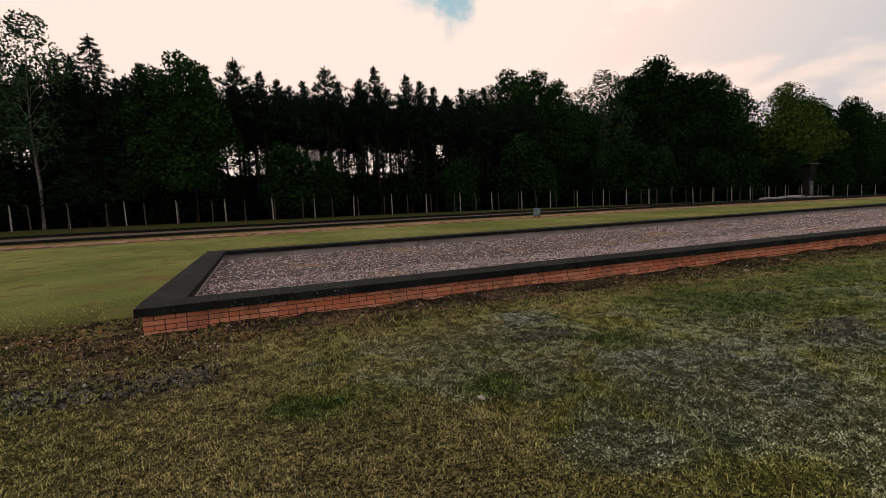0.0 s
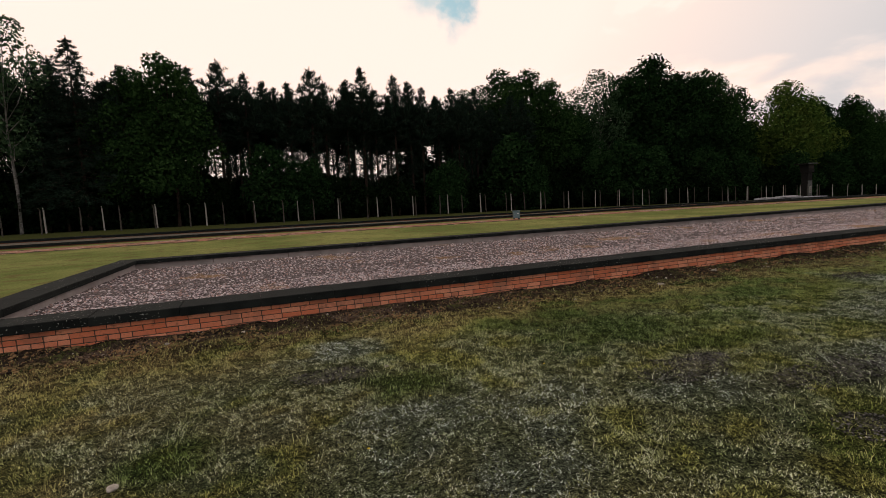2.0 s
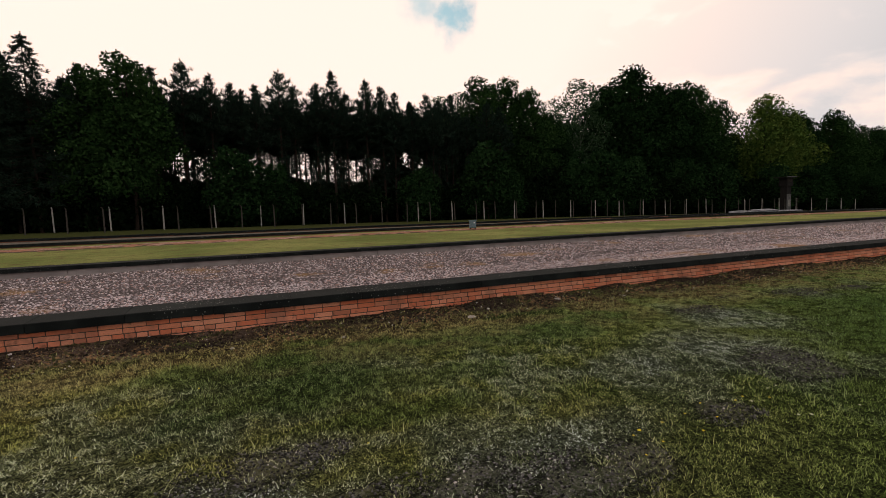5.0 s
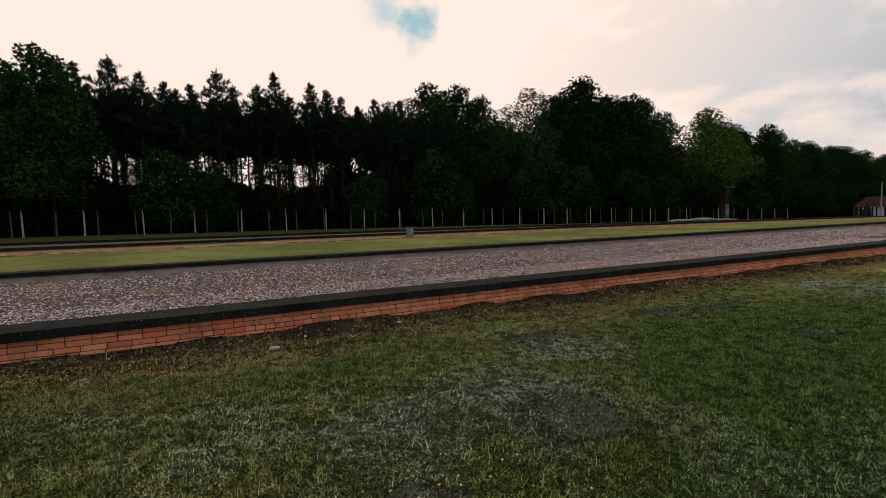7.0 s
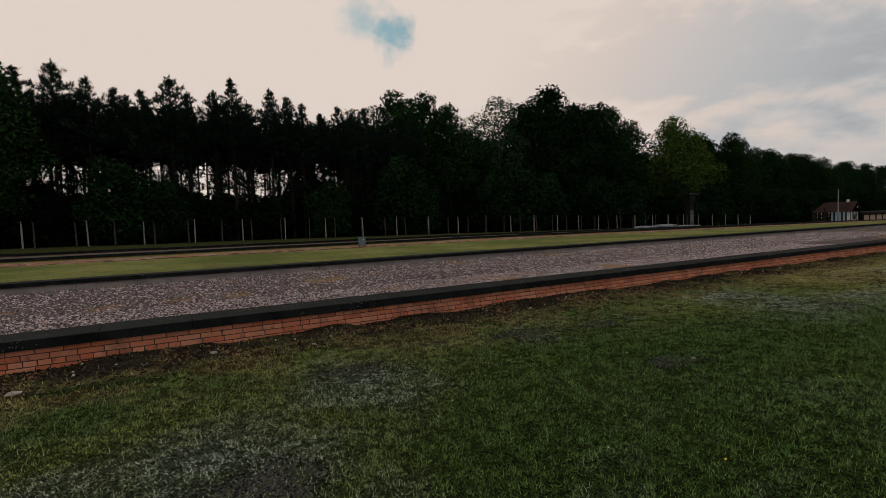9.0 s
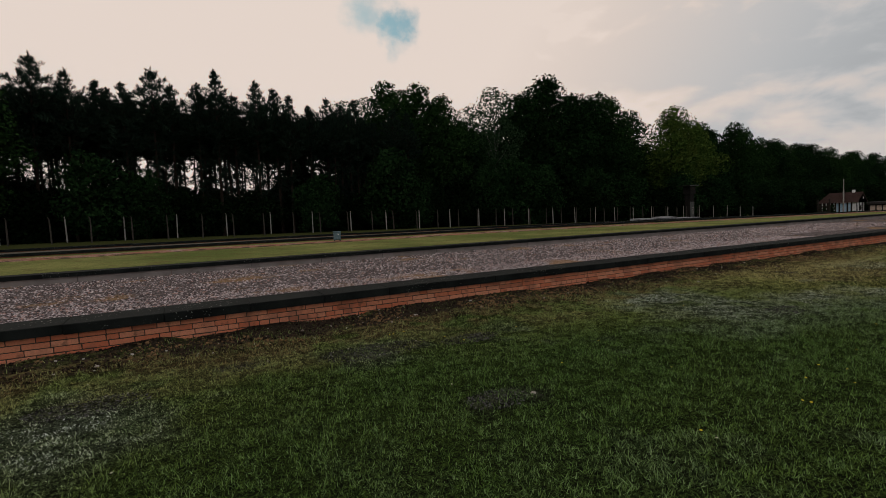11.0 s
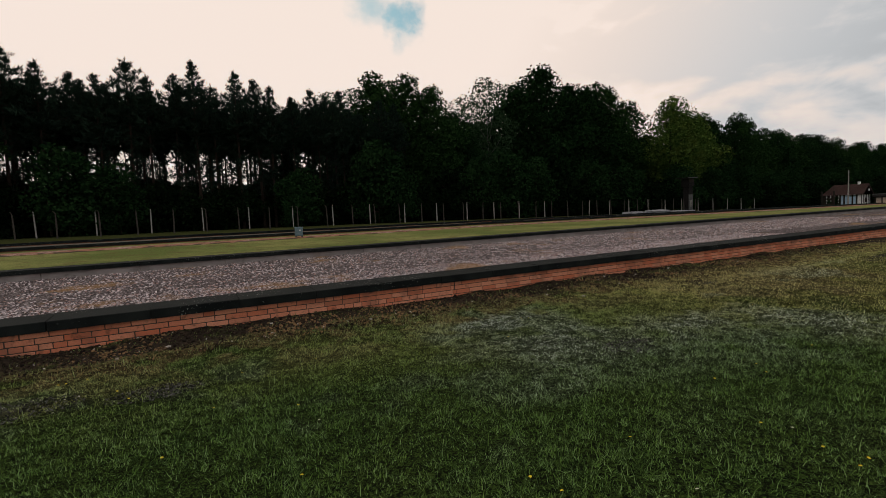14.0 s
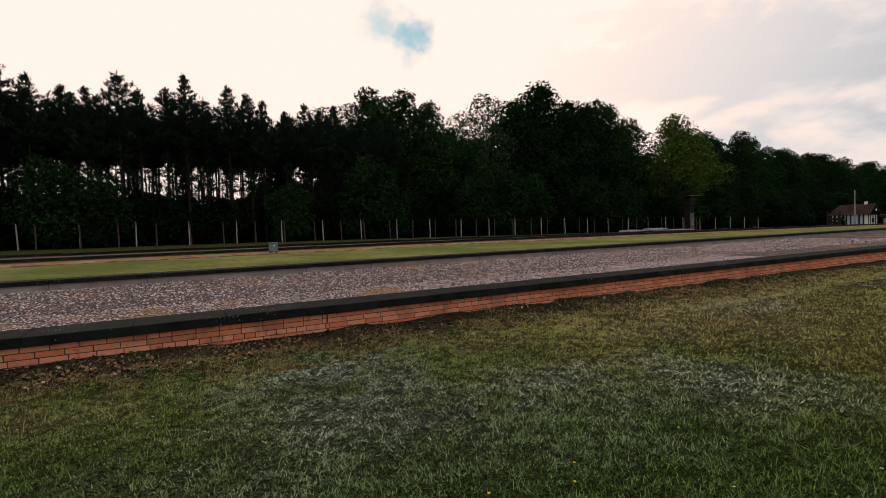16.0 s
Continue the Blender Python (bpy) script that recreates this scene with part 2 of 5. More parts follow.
def build_clod(net):
    p = place_of(net)
    island = net.add("ShaderNodeNewGeometry").outputs["Random Per Island"]
    c = net.mix(island, rgb(0.008, 0.006, 0.005), net.mix(net.math("MAXIMUM", net.ramp(net.noise(p, 0.9, 5.0, 0.6), 0.42, 0.54), net.ramp(split_x(net, p, 0), 5.5, 9.5, 0.0, 0.9)), rgb(0.15, 0.100, 0.066), rgb(0.050, 0.036, 0.025)))
    c = net.mix(net.ramp(net.noise(p, 1.6, 4.0), 0.52, 0.62, 0.0, 0.75), c, net.mix(island, rgb(0.03, 0.04, 0.012), rgb(0.115, 0.125, 0.045)))
    c = net.mix(net.math("MULTIPLY", net.math("MULTIPLY", net.ramp(net.noise(p, 1.1, 4.0), 0.47, 0.57), net.ramp(island, 0.40, 0.70)), net.ramp(net.math("SUBTRACT", split_x(net, p, 1), net.ramp(split_x(net, p, 0), 0.5, 2.0, -1.2, 0.0)), -1.6, -1.3)), c, rgb(0.23, 0.145, 0.075))
    c = net.mix(net.ramp(split_x(net, p, 1), -1.9, -1.5, 0.9, 0.0), c, net.mix(net.ramp(island, 0.3, 1.0), rgb(0.010, 0.010, 0.011), rgb(0.13, 0.130, 0.138)))
    return net.mix(net.ramp(island, 0.988, 0.992), c, rgb(0.42, 0.40, 0.38)), None, None


def build_path(net):
    p = place_of(net)
    n, b = net.noise(p, 11.0, 5.0, 0.7), net.noise(p, 0.6, 4.0)
    c = net.mix(net.ramp(n, 0.36, 0.66), rgb(0.075, 0.036, 0.028), rgb(0.50, 0.36, 0.32))
    c = net.mix(net.ramp(b, 0.36, 0.56, 0.15, 0.9), c, net.mix(n, rgb(0.10, 0.04, 0.025), rgb(0.36, 0.17, 0.10)))
    weeds = net.math("ADD", net.noise(p, 1.6, 5.0), net.ramp(split_x(net, p, 1), 27.1, 26.5, 0.0, 0.12))
    return net.mix(net.ramp(weeds, 0.54, 0.62, 0.0, 0.9), c, rgb(0.035, 0.032, 0.018)), n, None


def foliage(name, dark, light, yellow=None):
    def build(net):
        p = place_of(net)
        island = net.add("ShaderNodeNewGeometry").outputs["Random Per Island"]
        r = net.add("ShaderNodeObjectInfo").outputs["Random"]
        c = net.mix(island, rgb(*dark), rgb(*light))
        c = net.mix(net.math("MULTIPLY", r, 0.3), c, rgb(*[0.6 * v for v in dark]))
        if yellow:
            c = net.mix(net.ramp(net.noise(p, 0.35, 3.0), 0.5, 0.65, 0.0, 0.6), c, rgb(*yellow))
        return c, None, None
    return surface(name, build, 0.95, None, 0.0)


def plain(name, a, b, scale, rough=0.85, bump=(0.3, 0.01), stretch=None):
    def build(net):
        p = net.add("ShaderNodeTexCoord").outputs["Object"]
        if stretch:
            p = net.add("ShaderNodeMapping", {0: p, 3: stretch}).outputs[0]
        n = net.noise(p, scale, 5.0, 0.62)
        wear = net.noise(p, scale * 0.12, 3.0)
        c = net.mix(net.ramp(n, 0.3, 0.7), rgb(*a), rgb(*b))
        return net.mix(net.ramp(wear, 0.55, 0.75, 0.0, 0.45), c, rgb(*[0.6 * v for v in a])), n, None
    return surface(name, build, rough, bump)


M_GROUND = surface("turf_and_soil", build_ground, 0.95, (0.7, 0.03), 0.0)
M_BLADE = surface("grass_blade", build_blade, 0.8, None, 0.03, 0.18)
M_BRICK = surface("orange_red_brick", build_brick, 0.85, (0.5, 0.004))
M_MORTAR = surface("lime_mortar", build_mortar, 0.95, (0.5, 0.004))
M_FAR_BRICK = surface("far_brick", build_far_brick, 0.9, (0.4, 0.01))
M_COPING = surface("black_coping_concrete", build_coping, 0.9, (0.5, 0.004), 0.06)
M_CONCRETE = surface("grey_concrete", build_concrete, 0.9, (0.4, 0.006))
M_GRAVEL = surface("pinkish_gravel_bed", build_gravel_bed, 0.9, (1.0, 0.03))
M_STONE = surface("gravel_stone", build_stone, 0.85)
M_CLOD = surface("dark_soil_clods", build_clod, 0.95)
M_PATH = surface("pale_gravel_path", build_path, 0.95, (0.6, 0.03))
M_PINE = foliage("pine_needles", (0.006, 0.014, 0.010), (0.027, 0.046, 0.031))
M_LEAF = foliage("broad_leaves", (0.008, 0.023, 0.007), (0.032, 0.068, 0.020))
M_OAK = foliage("dark_leaves", (0.005, 0.016, 0.006), (0.021, 0.048, 0.016))
# Near-black leaf colour carries the shade under the trees.
M_UNDER_SHADED = foliage("shaded_undergrowth_leaves", (0.003, 0.007, 0.003), (0.010, 0.021, 0.008))
M_BIRCHLEAF = foliage("birch_leaves", (0.018, 0.040, 0.020), (0.060, 0.105, 0.050))
M_GOLD = foliage("yellow_green_leaves", (0.022, 0.050, 0.010), (0.085, 0.135, 0.028), (0.11, 0.14, 0.03))
M_BARK = plain("pine_bark", (0.012, 0.009, 0.007), (0.036, 0.025, 0.019), 9.0)
M_BIRCH = plain("birch_bark", (0.05, 0.048, 0.043), (0.26, 0.25, 0.235), 4.0, 0.8, (0.3, 0.01), (1, 1, 3))
M_POST = plain("pale_concrete_post", (0.20, 0.19, 0.17), (0.36, 0.345, 0.32), 14.0)
M_OLDPOST = plain("weathered_dark_post", (0.03, 0.027, 0.023), (0.085, 0.076, 0.065), 14.0)
M_OLDGRAVEL = plain("mossy_old_gravel", (0.05, 0.045, 0.035), (0.13, 0.115, 0.095), 9.0)
M_BOXGREY = plain("grey_painted_metal", (0.10, 0.155, 0.175), (0.16, 0.225, 0.25), 12.0, 0.6)
M_DARKMETAL = plain("dark_metal", (0.03, 0.03, 0.03), (0.07, 0.07, 0.07), 20.0, 0.6)
M_WHITE = plain("white_paint", (0.62, 0.62, 0.62), (0.80, 0.80, 0.79), 3.0)
M_BLUE = plain("pale_blue_paint", (0.34, 0.48, 0.62), (0.46, 0.60, 0.72), 3.0)
M_PEACH = plain("peach_plaster", (0.55, 0.42, 0.33), (0.70, 0.56, 0.46), 3.0)
M_TIMBER = plain("black_timber", (0.014, 0.012, 0.010), (0.040, 0.034, 0.028), 10.0)
M_ROOF = plain("brown_red_roof", (0.036, 0.023, 0.021), (0.066, 0.042, 0.038), 5.0)
M_DARKROOF = plain("dark_roof_felt", (0.02, 0.02, 0.02), (0.05, 0.046, 0.042), 4.0)
M_BOARD = plain("weathered_tower_boards", (0.009, 0.008, 0.008), (0.026, 0.025, 0.023), 6.0, 0.9, (0.4, 0.01), (6, 6, 1))
M_GREYBOARD = plain("grey_tower_boards", (0.045, 0.047, 0.046), (0.15, 0.152, 0.148), 6.0, 0.9, (0.4, 0.01), (6, 6, 1))
M_YELLOW = plain("dandelion_yellow", (0.62, 0.46, 0.02), (0.75, 0.60, 0.05), 60.0, 0.7, (0.1, 0.001))
M_CREAM = plain("daisy_white", (0.40, 0.41, 0.30), (0.55, 0.56, 0.44), 60.0, 0.7, (0.1, 0.001))
M_STEM = plain("flower_stem", (0.06, 0.09, 0.025), (0.11, 0.14, 0.04), 60.0, 0.7, (0.1, 0.001))
M_SLAB = plain("blue_grey_slab_concrete", (0.10, 0.105, 0.115), (0.27, 0.28, 0.30), 2.5)
M_PEBBLE = plain("pale_stone", (0.20, 0.185, 0.165), (0.38, 0.36, 0.33), 30.0)


# ---- mesh tools ----
rng = np.random.default_rng(7)
TABLE = np.random.default_rng(3).random((256, 256))


def value_noise(x, y, size, seed=0):
    u, v = np.asarray(x) / size + 37.3 * seed, np.asarray(y) / size + 71.9 * seed
    i, j = np.floor(u).astype(int), np.floor(v).astype(int)
    a, b = u - i, v - j
    a, b = a * a * (3 - 2 * a), b * b * (3 - 2 * b)
    g = lambda p, q: TABLE[p % 256, q % 256]
    return (g(i, j) * (1 - a) + g(i + 1, j) * a) * (1 - b) + (g(i, j + 1) * (1 - a) + g(i + 1, j + 1) * a) * b


def fractal(x, y, size, seed=0):
    return (value_noise(x, y, size, seed) + 0.5 * value_noise(x, y, size / 2.1, seed + 1) + 0.25 * value_noise(x, y, size / 4.3, seed + 2)) / 1.75


def step(x, a, b):
    t = np.clip((np.asarray(x) - a) / (b - a), 0, 1)
    return t * t * (3 - 2 * t)


def raw_mesh(name, verts, faces, material, smooth=False, **fields):
    """A mesh from arrays: verts (n, 3), faces (m, k)."""
    verts, faces = np.asarray(verts, dtype=np.float32), np.asarray(faces, dtype=np.int32)
    me = bpy.data.meshes.new(name)
    m, k = faces.shape
    me.vertices.add(len(verts))
    me.vertices.foreach_set("co", verts.ravel())
    me.loops.add(m * k)
    me.loops.foreach_set("vertex_index", faces.ravel())
    me.polygons.add(m)
    me.polygons.foreach_set("loop_start", np.arange(0, m * k, k, dtype=np.int32))
    me.polygons.foreach_set("use_smooth", np.full(m, smooth))
    for key, values in fields.items():
        me.attributes.new(key, "FLOAT", "POINT").data.foreach_set("value", np.asarray(values, dtype=np.float32))
    me.update(calc_edges=True)
    me.materials.append(material)
    return me


def finish(bm, name, material):
    me = bpy.data.meshes.new(name)
    bmesh.ops.recalc_face_normals(bm, faces=bm.faces)
    bm.to_mesh(me)
    bm.free()
    me.materials.append(material)
    return me


def part(name, data, material, parent, label="", at=None):
    """Links a bmesh or a mesh as one mesh object under a thing or a part."""
    me = finish(data, name, material) if isinstance(data, bmesh.types.BMesh) else data
    ob = new(name, me)
    ob.parent = parent
    if at is not None:
        ob.matrix_basis = at
    return tagged(ob, label)


def box(x0, y0, z0, x1, y1, z1, bevel=0.0, bm=None):
    bm = bm or bmesh.new()
    m = Matrix.Translation(((x0 + x1) / 2, (y0 + y1) / 2, (z0 + z1) / 2)) @ Matrix.Diagonal((x1 - x0, y1 - y0, z1 - z0, 1))
    made = bmesh.ops.create_cube(bm, size=1.0, matrix=m)["verts"]
    if bevel:
        edges = list({e for v in made for e in v.link_edges})
        bmesh.ops.bevel(bm, geom=edges, offset=bevel, segments=1, affect="EDGES")
    return bm


def tube(points, radii, sides=7, bm=None):
    """A tapered tube along points."""
    bm = bm or bmesh.new()
    rings = []
    for i, p in enumerate(points):
        a, b = Vector(points[max(i - 1, 0)]), Vector(points[min(i + 1, len(points) - 1)])
        turn = (b - a).to_track_quat("Z", "Y").to_matrix()
        rings.append([bm.verts.new(Vector(p) + turn @ Vector((radii[i] * math.cos(2 * math.pi * k / sides), radii[i] * math.sin(2 * math.pi * k / sides), 0))) for k in range(sides)])
    for r, s in zip(rings, rings[1:]):
        for k in range(sides):
            bm.faces.new((r[k], r[(k + 1) % sides], s[(k + 1) % sides], s[k]))
    bm.faces.new(list(reversed(rings[0])))
    bm.faces.new(rings[-1])
    return bm


def thing(name, label, category, group="", kind="", at=None):
    ob = new(name)
    if at is not None:
        ob.matrix_basis = at
    return tagged(ob, label, category, group, kind)


# ---- the lie of the land ----
BED_X0, BED_X1, BED_Y1 = 0.0, 78.0, 9.75
WALL_TOP = 0.285


def height(x, y):
    rise = np.clip(0.52 - 0.0078 * (np.asarray(x, dtype=float) - 19.0), -0.85, 0.8)
    fall = np.clip(0.005 * (np.asarray(x, dtype=float) - 40.0), 0.0, 0.55)
    return step(y, 26, 50) * (rise - 0.5 * step(x, 112, 142)) + 0.10 * step(y, 10, 26) * step(y, 60, 30) - fall * step(y, 10, 24)


# worn, pale mossy, dry and green places of the lawn: x, y and half widths along x and y
WORN = [(8.43, -4.67, 0.74, 0.23), (9.14, -4.92, 0.51, 0.28), (7.31, -4.03, 0.45, 0.28), (7.72, -3.93, 0.22, 0.14), (11.94, -4.27, 0.40, 0.36), (10.57, -4.74, 0.26, 0.15), (13.43, -2.14, 0.40, 0.22),
        (7.44, -5.36, 0.22, 0.19), (4.46, -2.60, 0.32, 0.17), (15.93, -2.02, 0.56, 0.26), (17.05, -2.18, 0.34, 0.18), (16.20, -3.90, 0.24, 0.18), (14.62, -1.70, 0.25, 0.14), (21.21, -3.54, 0.30, 0.18),
        (12.26, -4.04, 0.28, 0.30), (29.3, -1.15, 2.0, 0.28), (31.6, -2.2, 1.5, 0.25), (25.3, -1.6, 0.32, 0.20)]
MOSSY = [(5.24, -4.13, 1.1, 0.95), (4.91, -5.08, 0.7, 0.6), (7.06, -4.45, 0.7, 0.5), (8.73, -4.72, 0.8, 0.4), (4.70, -1.93, 0.6, 0.4), (9.25, -4.52, 1.0, 0.35), (10.85, -3.68, 1.1, 0.7), (13.3, -2.79, 0.7, 0.8),
         (11.95, -3.73, 1.1, 0.75), (22.2, -3.6, 1.0, 1.0), (20.89, -3.34, 1.4, 0.9), (23.63, -4.21, 0.8, 0.9), (20.68, -1.83, 0.9, 0.5), (3.46, -4.96, 0.4, 0.3)]
STRAW = [(2.59, -4.25, 0.6, 1.1), (2.66, -2.65, 0.7, 0.45), (1.2, -3.62, 0.4, 0.6), (0.77, -1.75, 0.6, 0.4), (3.88, -3.41, 0.4, 0.4), (3.08, -1.93, 1.2, 0.37), (4.77, -3.36, 0.3, 0.25), (5.6, -1.53, 0.7, 0.3),
         (26.5, -2.04, 2.3, 1.2)]
LUSH = [(1.84, -3.3, 0.32, 0.3), (3.27, -3.68, 0.26, 0.26), (8.29, -1.87, 1.7, 0.6), (5.1, -3.18, 0.38, 0.34), (7.7, -2.8, 1.5, 0.45), (6.84, -2.67, 0.6, 0.27), (8.15, -3.57, 0.8, 0.2),
        (15.61, -4.1, 1.3, 1.4), (11.32, -1.9, 1.0, 0.5), (10.0, -1.97, 0.8, 0.4), (20.2, -5.3, 1.3, 0.7)]


def within(x, y, spots, ragged, rim=0.45):
    """1 inside the ragged ovals, 0 outside."""
    out = np.zeros(np.shape(x))
    for cx, cy, rx, ry in spots:
        out = np.maximum(out, 1 - step(np.hypot((x - cx) / rx, (y - cy) / ry) + ragged, 1 - rim, 1 + rim))
    return out


def turf(x, y):
    """bare, dry, pale, burnt and lush shares of the lawn at x, y."""
    x, y = np.asarray(x, dtype=float), np.asarray(y, dtype=float)
    n, n2, n3 = fractal(x, y, 0.8, 1), fractal(x, y, 2.2, 5), fractal(x, y, 0.35, 9)
    fine = 1.3 * (n - 0.5) + 1.6 * (n3 - 0.5)
    away = np.hypot(np.maximum(BED_X0 - x, 0), np.maximum(-y, 0))
    bare = (1 - step(away, 0.5 + 0.55 * n, 0.85 + 0.85 * n)) * (y < 9.5)
    bare = np.maximum(bare, (1 - step(np.hypot((x + 1.0) / 1.7, (y + 0.5) / 1.5), 0.5, 1.3)) * step(n, 0.30, 0.60))
    bare = np.maximum(bare, 0.75 * (1 - step(np.hypot((x + 0.1) / 1.5, (y + 2.0) / 0.8), 0.4, 1.2)) * step(n3, 0.4, 0.7))
    bare = np.maximum(bare, 0.7 * within(x, y, WORN, 3.0 * (n3 - 0.5), 0.45))
    mossy, straw, green = within(x, y, MOSSY, fine), within(x, y, STRAW, fine), within(x, y, LUSH, fine)
    dry = step(n2, 0.52, 0.72) * (0.40 - 0.30 * step(x, 7.0, 12.0)) + 0.45 * step(x, 6.0, 1.0) * step(y, 1.0, -0.6) * step(n2 + 0.5 * (n - 0.5), 0.22, 0.6)
    dry = np.clip(np.maximum(dry, 0.8 * straw) + 0.15 * step(x, 22, 30), 0, 1) * (1 - green)
    pale = step(n2 + 0.6 * (n3 - 0.5), 0.46, 0.34) * step(y, -1.2, -2.6) * 0.40
    pale = np.maximum(pale, (0.95 - 0.12 * step(x, 9.3, 10.5)) * mossy * (0.55 + 0.45 * step(n3, 0.35, 0.6))) * (1 - 0.8 * green)
    lush = step(x + 3.0 * (n2 - 0.5) - 1.5 * (y + 3.0), 12.5, 16.5) * step(x + 3.0 * (n2 - 0.5) + 1.1 * (y + 3.0), 25.0, 21.0) * step(y + 1.6 * (n2 - 0.5) + 0.09 * (x - 14), -1.7, -2.9)
    lush = np.maximum(lush * (1 - 0.5 * straw), 0.75 * green)
    pale = pale * (1 - 0.45 * lush)
    dry = np.maximum(dry * (1 - lush), 0.45 * (1 - step(np.abs(away - 1.75), 0.2, 0.7)) * step(n3, 0.35, 0.6) * (y < 0))
    burnt = (1 - step(np.abs(away - 1.08 - 0.7 * (n - 0.5)), 0.16, 0.58)) * step(n3, 0.36, 0.56) * 0.9 * (y < 0.5)
    burnt = np.maximum(burnt, 0.7 * (1 - step(np.abs(y - 6.8 - 0.2 * x), 0.2, 0.9)) * step(n, 0.45, 0.6) * (x < -0.6))
    bare = np.clip(bare, 0, 1) * (1 - 0.6 * burnt)
    return bare, dry * (1 - pale), pale * (1 - 0.35 * bare), burnt, lush


def spread(*runs):
    values = np.concatenate([np.arange(a, b, s) for a, b, s in runs])
    return np.unique(np.round(values, 4))


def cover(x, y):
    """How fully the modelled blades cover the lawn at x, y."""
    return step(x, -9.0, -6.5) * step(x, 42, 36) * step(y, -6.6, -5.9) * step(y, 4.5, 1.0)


xs = spread((-1500, -200, 260), (-200, -40, 20), (-40, -8, 2), (-8, 40, 0.11), (40, 60, 0.6), (60, 200, 5), (200, 1600, 130))
ys = spread((-1500, -200, 260), (-200, -20, 20), (-20, -8, 0.9), (-8, 0.6, 0.1), (0.6, 10, 0.9), (10, 60, 1.5), (60, 200, 14), (200, 1800, 160))
gx, gy = np.meshgrid(xs, ys, indexing="ij")
bare, dry, pale, burnt, lush = turf(gx, gy)
gz = height(gx, gy) + 0.03 * (fractal(gx, gy, 2.4, 21) - 0.5) * (gy < 0) * (gy > -9) + bare * (0.035 * fractal(gx, gy, 0.28, 31) + 0.03 * (fractal(gx, gy, 0.8, 41) - 0.4)) * (np.abs(gy) < 9)
gz = gz + 0.055 * step(-gy, 0.5, 0.0) * (gx > 0) * (gy < 0.3) * step(gx, 35, 29) * step(fractal(gx, gy, 0.7, 51), 0.35, 0.75)
index = np.arange(gx.size).reshape(gx.shape)
quads = np.stack([index[:-1, :-1], index[1:, :-1], index[1:, 1:], index[:-1, 1:]], axis=-1).reshape(-1, 4)
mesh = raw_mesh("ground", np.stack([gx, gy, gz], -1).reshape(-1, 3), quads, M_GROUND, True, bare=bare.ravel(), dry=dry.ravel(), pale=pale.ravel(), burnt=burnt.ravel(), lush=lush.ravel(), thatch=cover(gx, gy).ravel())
ground = tagged(new("ground", mesh), "patchy lawn with moss, bare soil and dry grass", "lawn", kind="structure")


def ground_z(x, y):
    """The height of the ground sheet near the lawn."""
    i = np.clip(np.searchsorted(xs, x) - 1, 0, len(xs) - 2)
    j = np.clip(np.searchsorted(ys, y) - 1, 0, len(ys) - 2)
    a, b = (x - xs[i]) / (xs[i + 1] - xs[i]), (y - ys[j]) / (ys[j + 1] - ys[j])
    return (gz[i, j] * (1 - a) + gz[i + 1, j] * a) * (1 - b) + (gz[i, j + 1] * (1 - a) + gz[i + 1, j + 1] * a) * b


def strip(name, x0, x1, y0, y1, lift, material, wobble, seed, label, category):
    """A ragged-edged strip that lies on the ground."""
    across, along = np.linspace(0, 1, 7), np.arange(x0, x1, 0.8)
    a, t = np.meshgrid(along, across, indexing="ij")
    low = y0 + wobble * (fractal(a, a * 0, 2.5, seed) - 0.5) * 2
    high = y1 + wobble * (fractal(a, a * 0, 2.5, seed + 4) - 0.5) * 2
    y = low + (high - low) * t
    z = height(a, y) + lift * np.minimum(1, 4 * np.minimum(t, 1 - t) + 0.15)
    i = np.arange(a.size).reshape(a.shape)
    q = np.stack([i[:-1, :-1], i[1:, :-1], i[1:, 1:], i[:-1, 1:]], -1).reshape(-1, 4)
    return tagged(new(name, raw_mesh(name, np.stack([a, y, z], -1).reshape(-1, 3), q, material, True)), label, category, kind="structure")


strip("path", -60, 230, 26.4, 29.8, 0.05, M_PATH, 0.6, 61, "pale pinkish gravel path with rusty weeds", "path")


# ---- foundation beds ----
COPING_W, COPING_H = 0.55, 0.115


def coping_mesh(length, seed):
    r = random.Random(seed)
    bm = box(-length / 2, 0, 0, length / 2, COPING_W, COPING_H, 0.006)
    for v in bm.verts:
        v.co.z += 0.012 * (v.co.y / COPING_W - 0.5) + r.uniform(-0.002, 0.002)
        v.co.x += r.uniform(-0.0015, 0.0015)
        v.co.y += r.uniform(-0.003, 0.003)
    return finish(bm, "coping_slab", M_COPING)


SLABS = [coping_mesh(0.996, s) for s in range(4)]
pick = random.Random(5)


def lay_coping(parent, x, y, turn, count, z=WALL_TOP):
    for k in range(count):
        m = pose(x, y, z, 0, 0, turn) @ pose(0.5 + k, 0, pick.uniform(-0.002, 0.002), pick.uniform(-0.2, 0.2), pick.uniform(-0.15, 0.15), pick.uniform(-0.1, 0.1))
        part("coping_slab", pick.choice(SLABS), M_COPING, parent, at=m)


def wall(name, label):
    return tagged(new(name), label, "foundation wall", kind="structure")


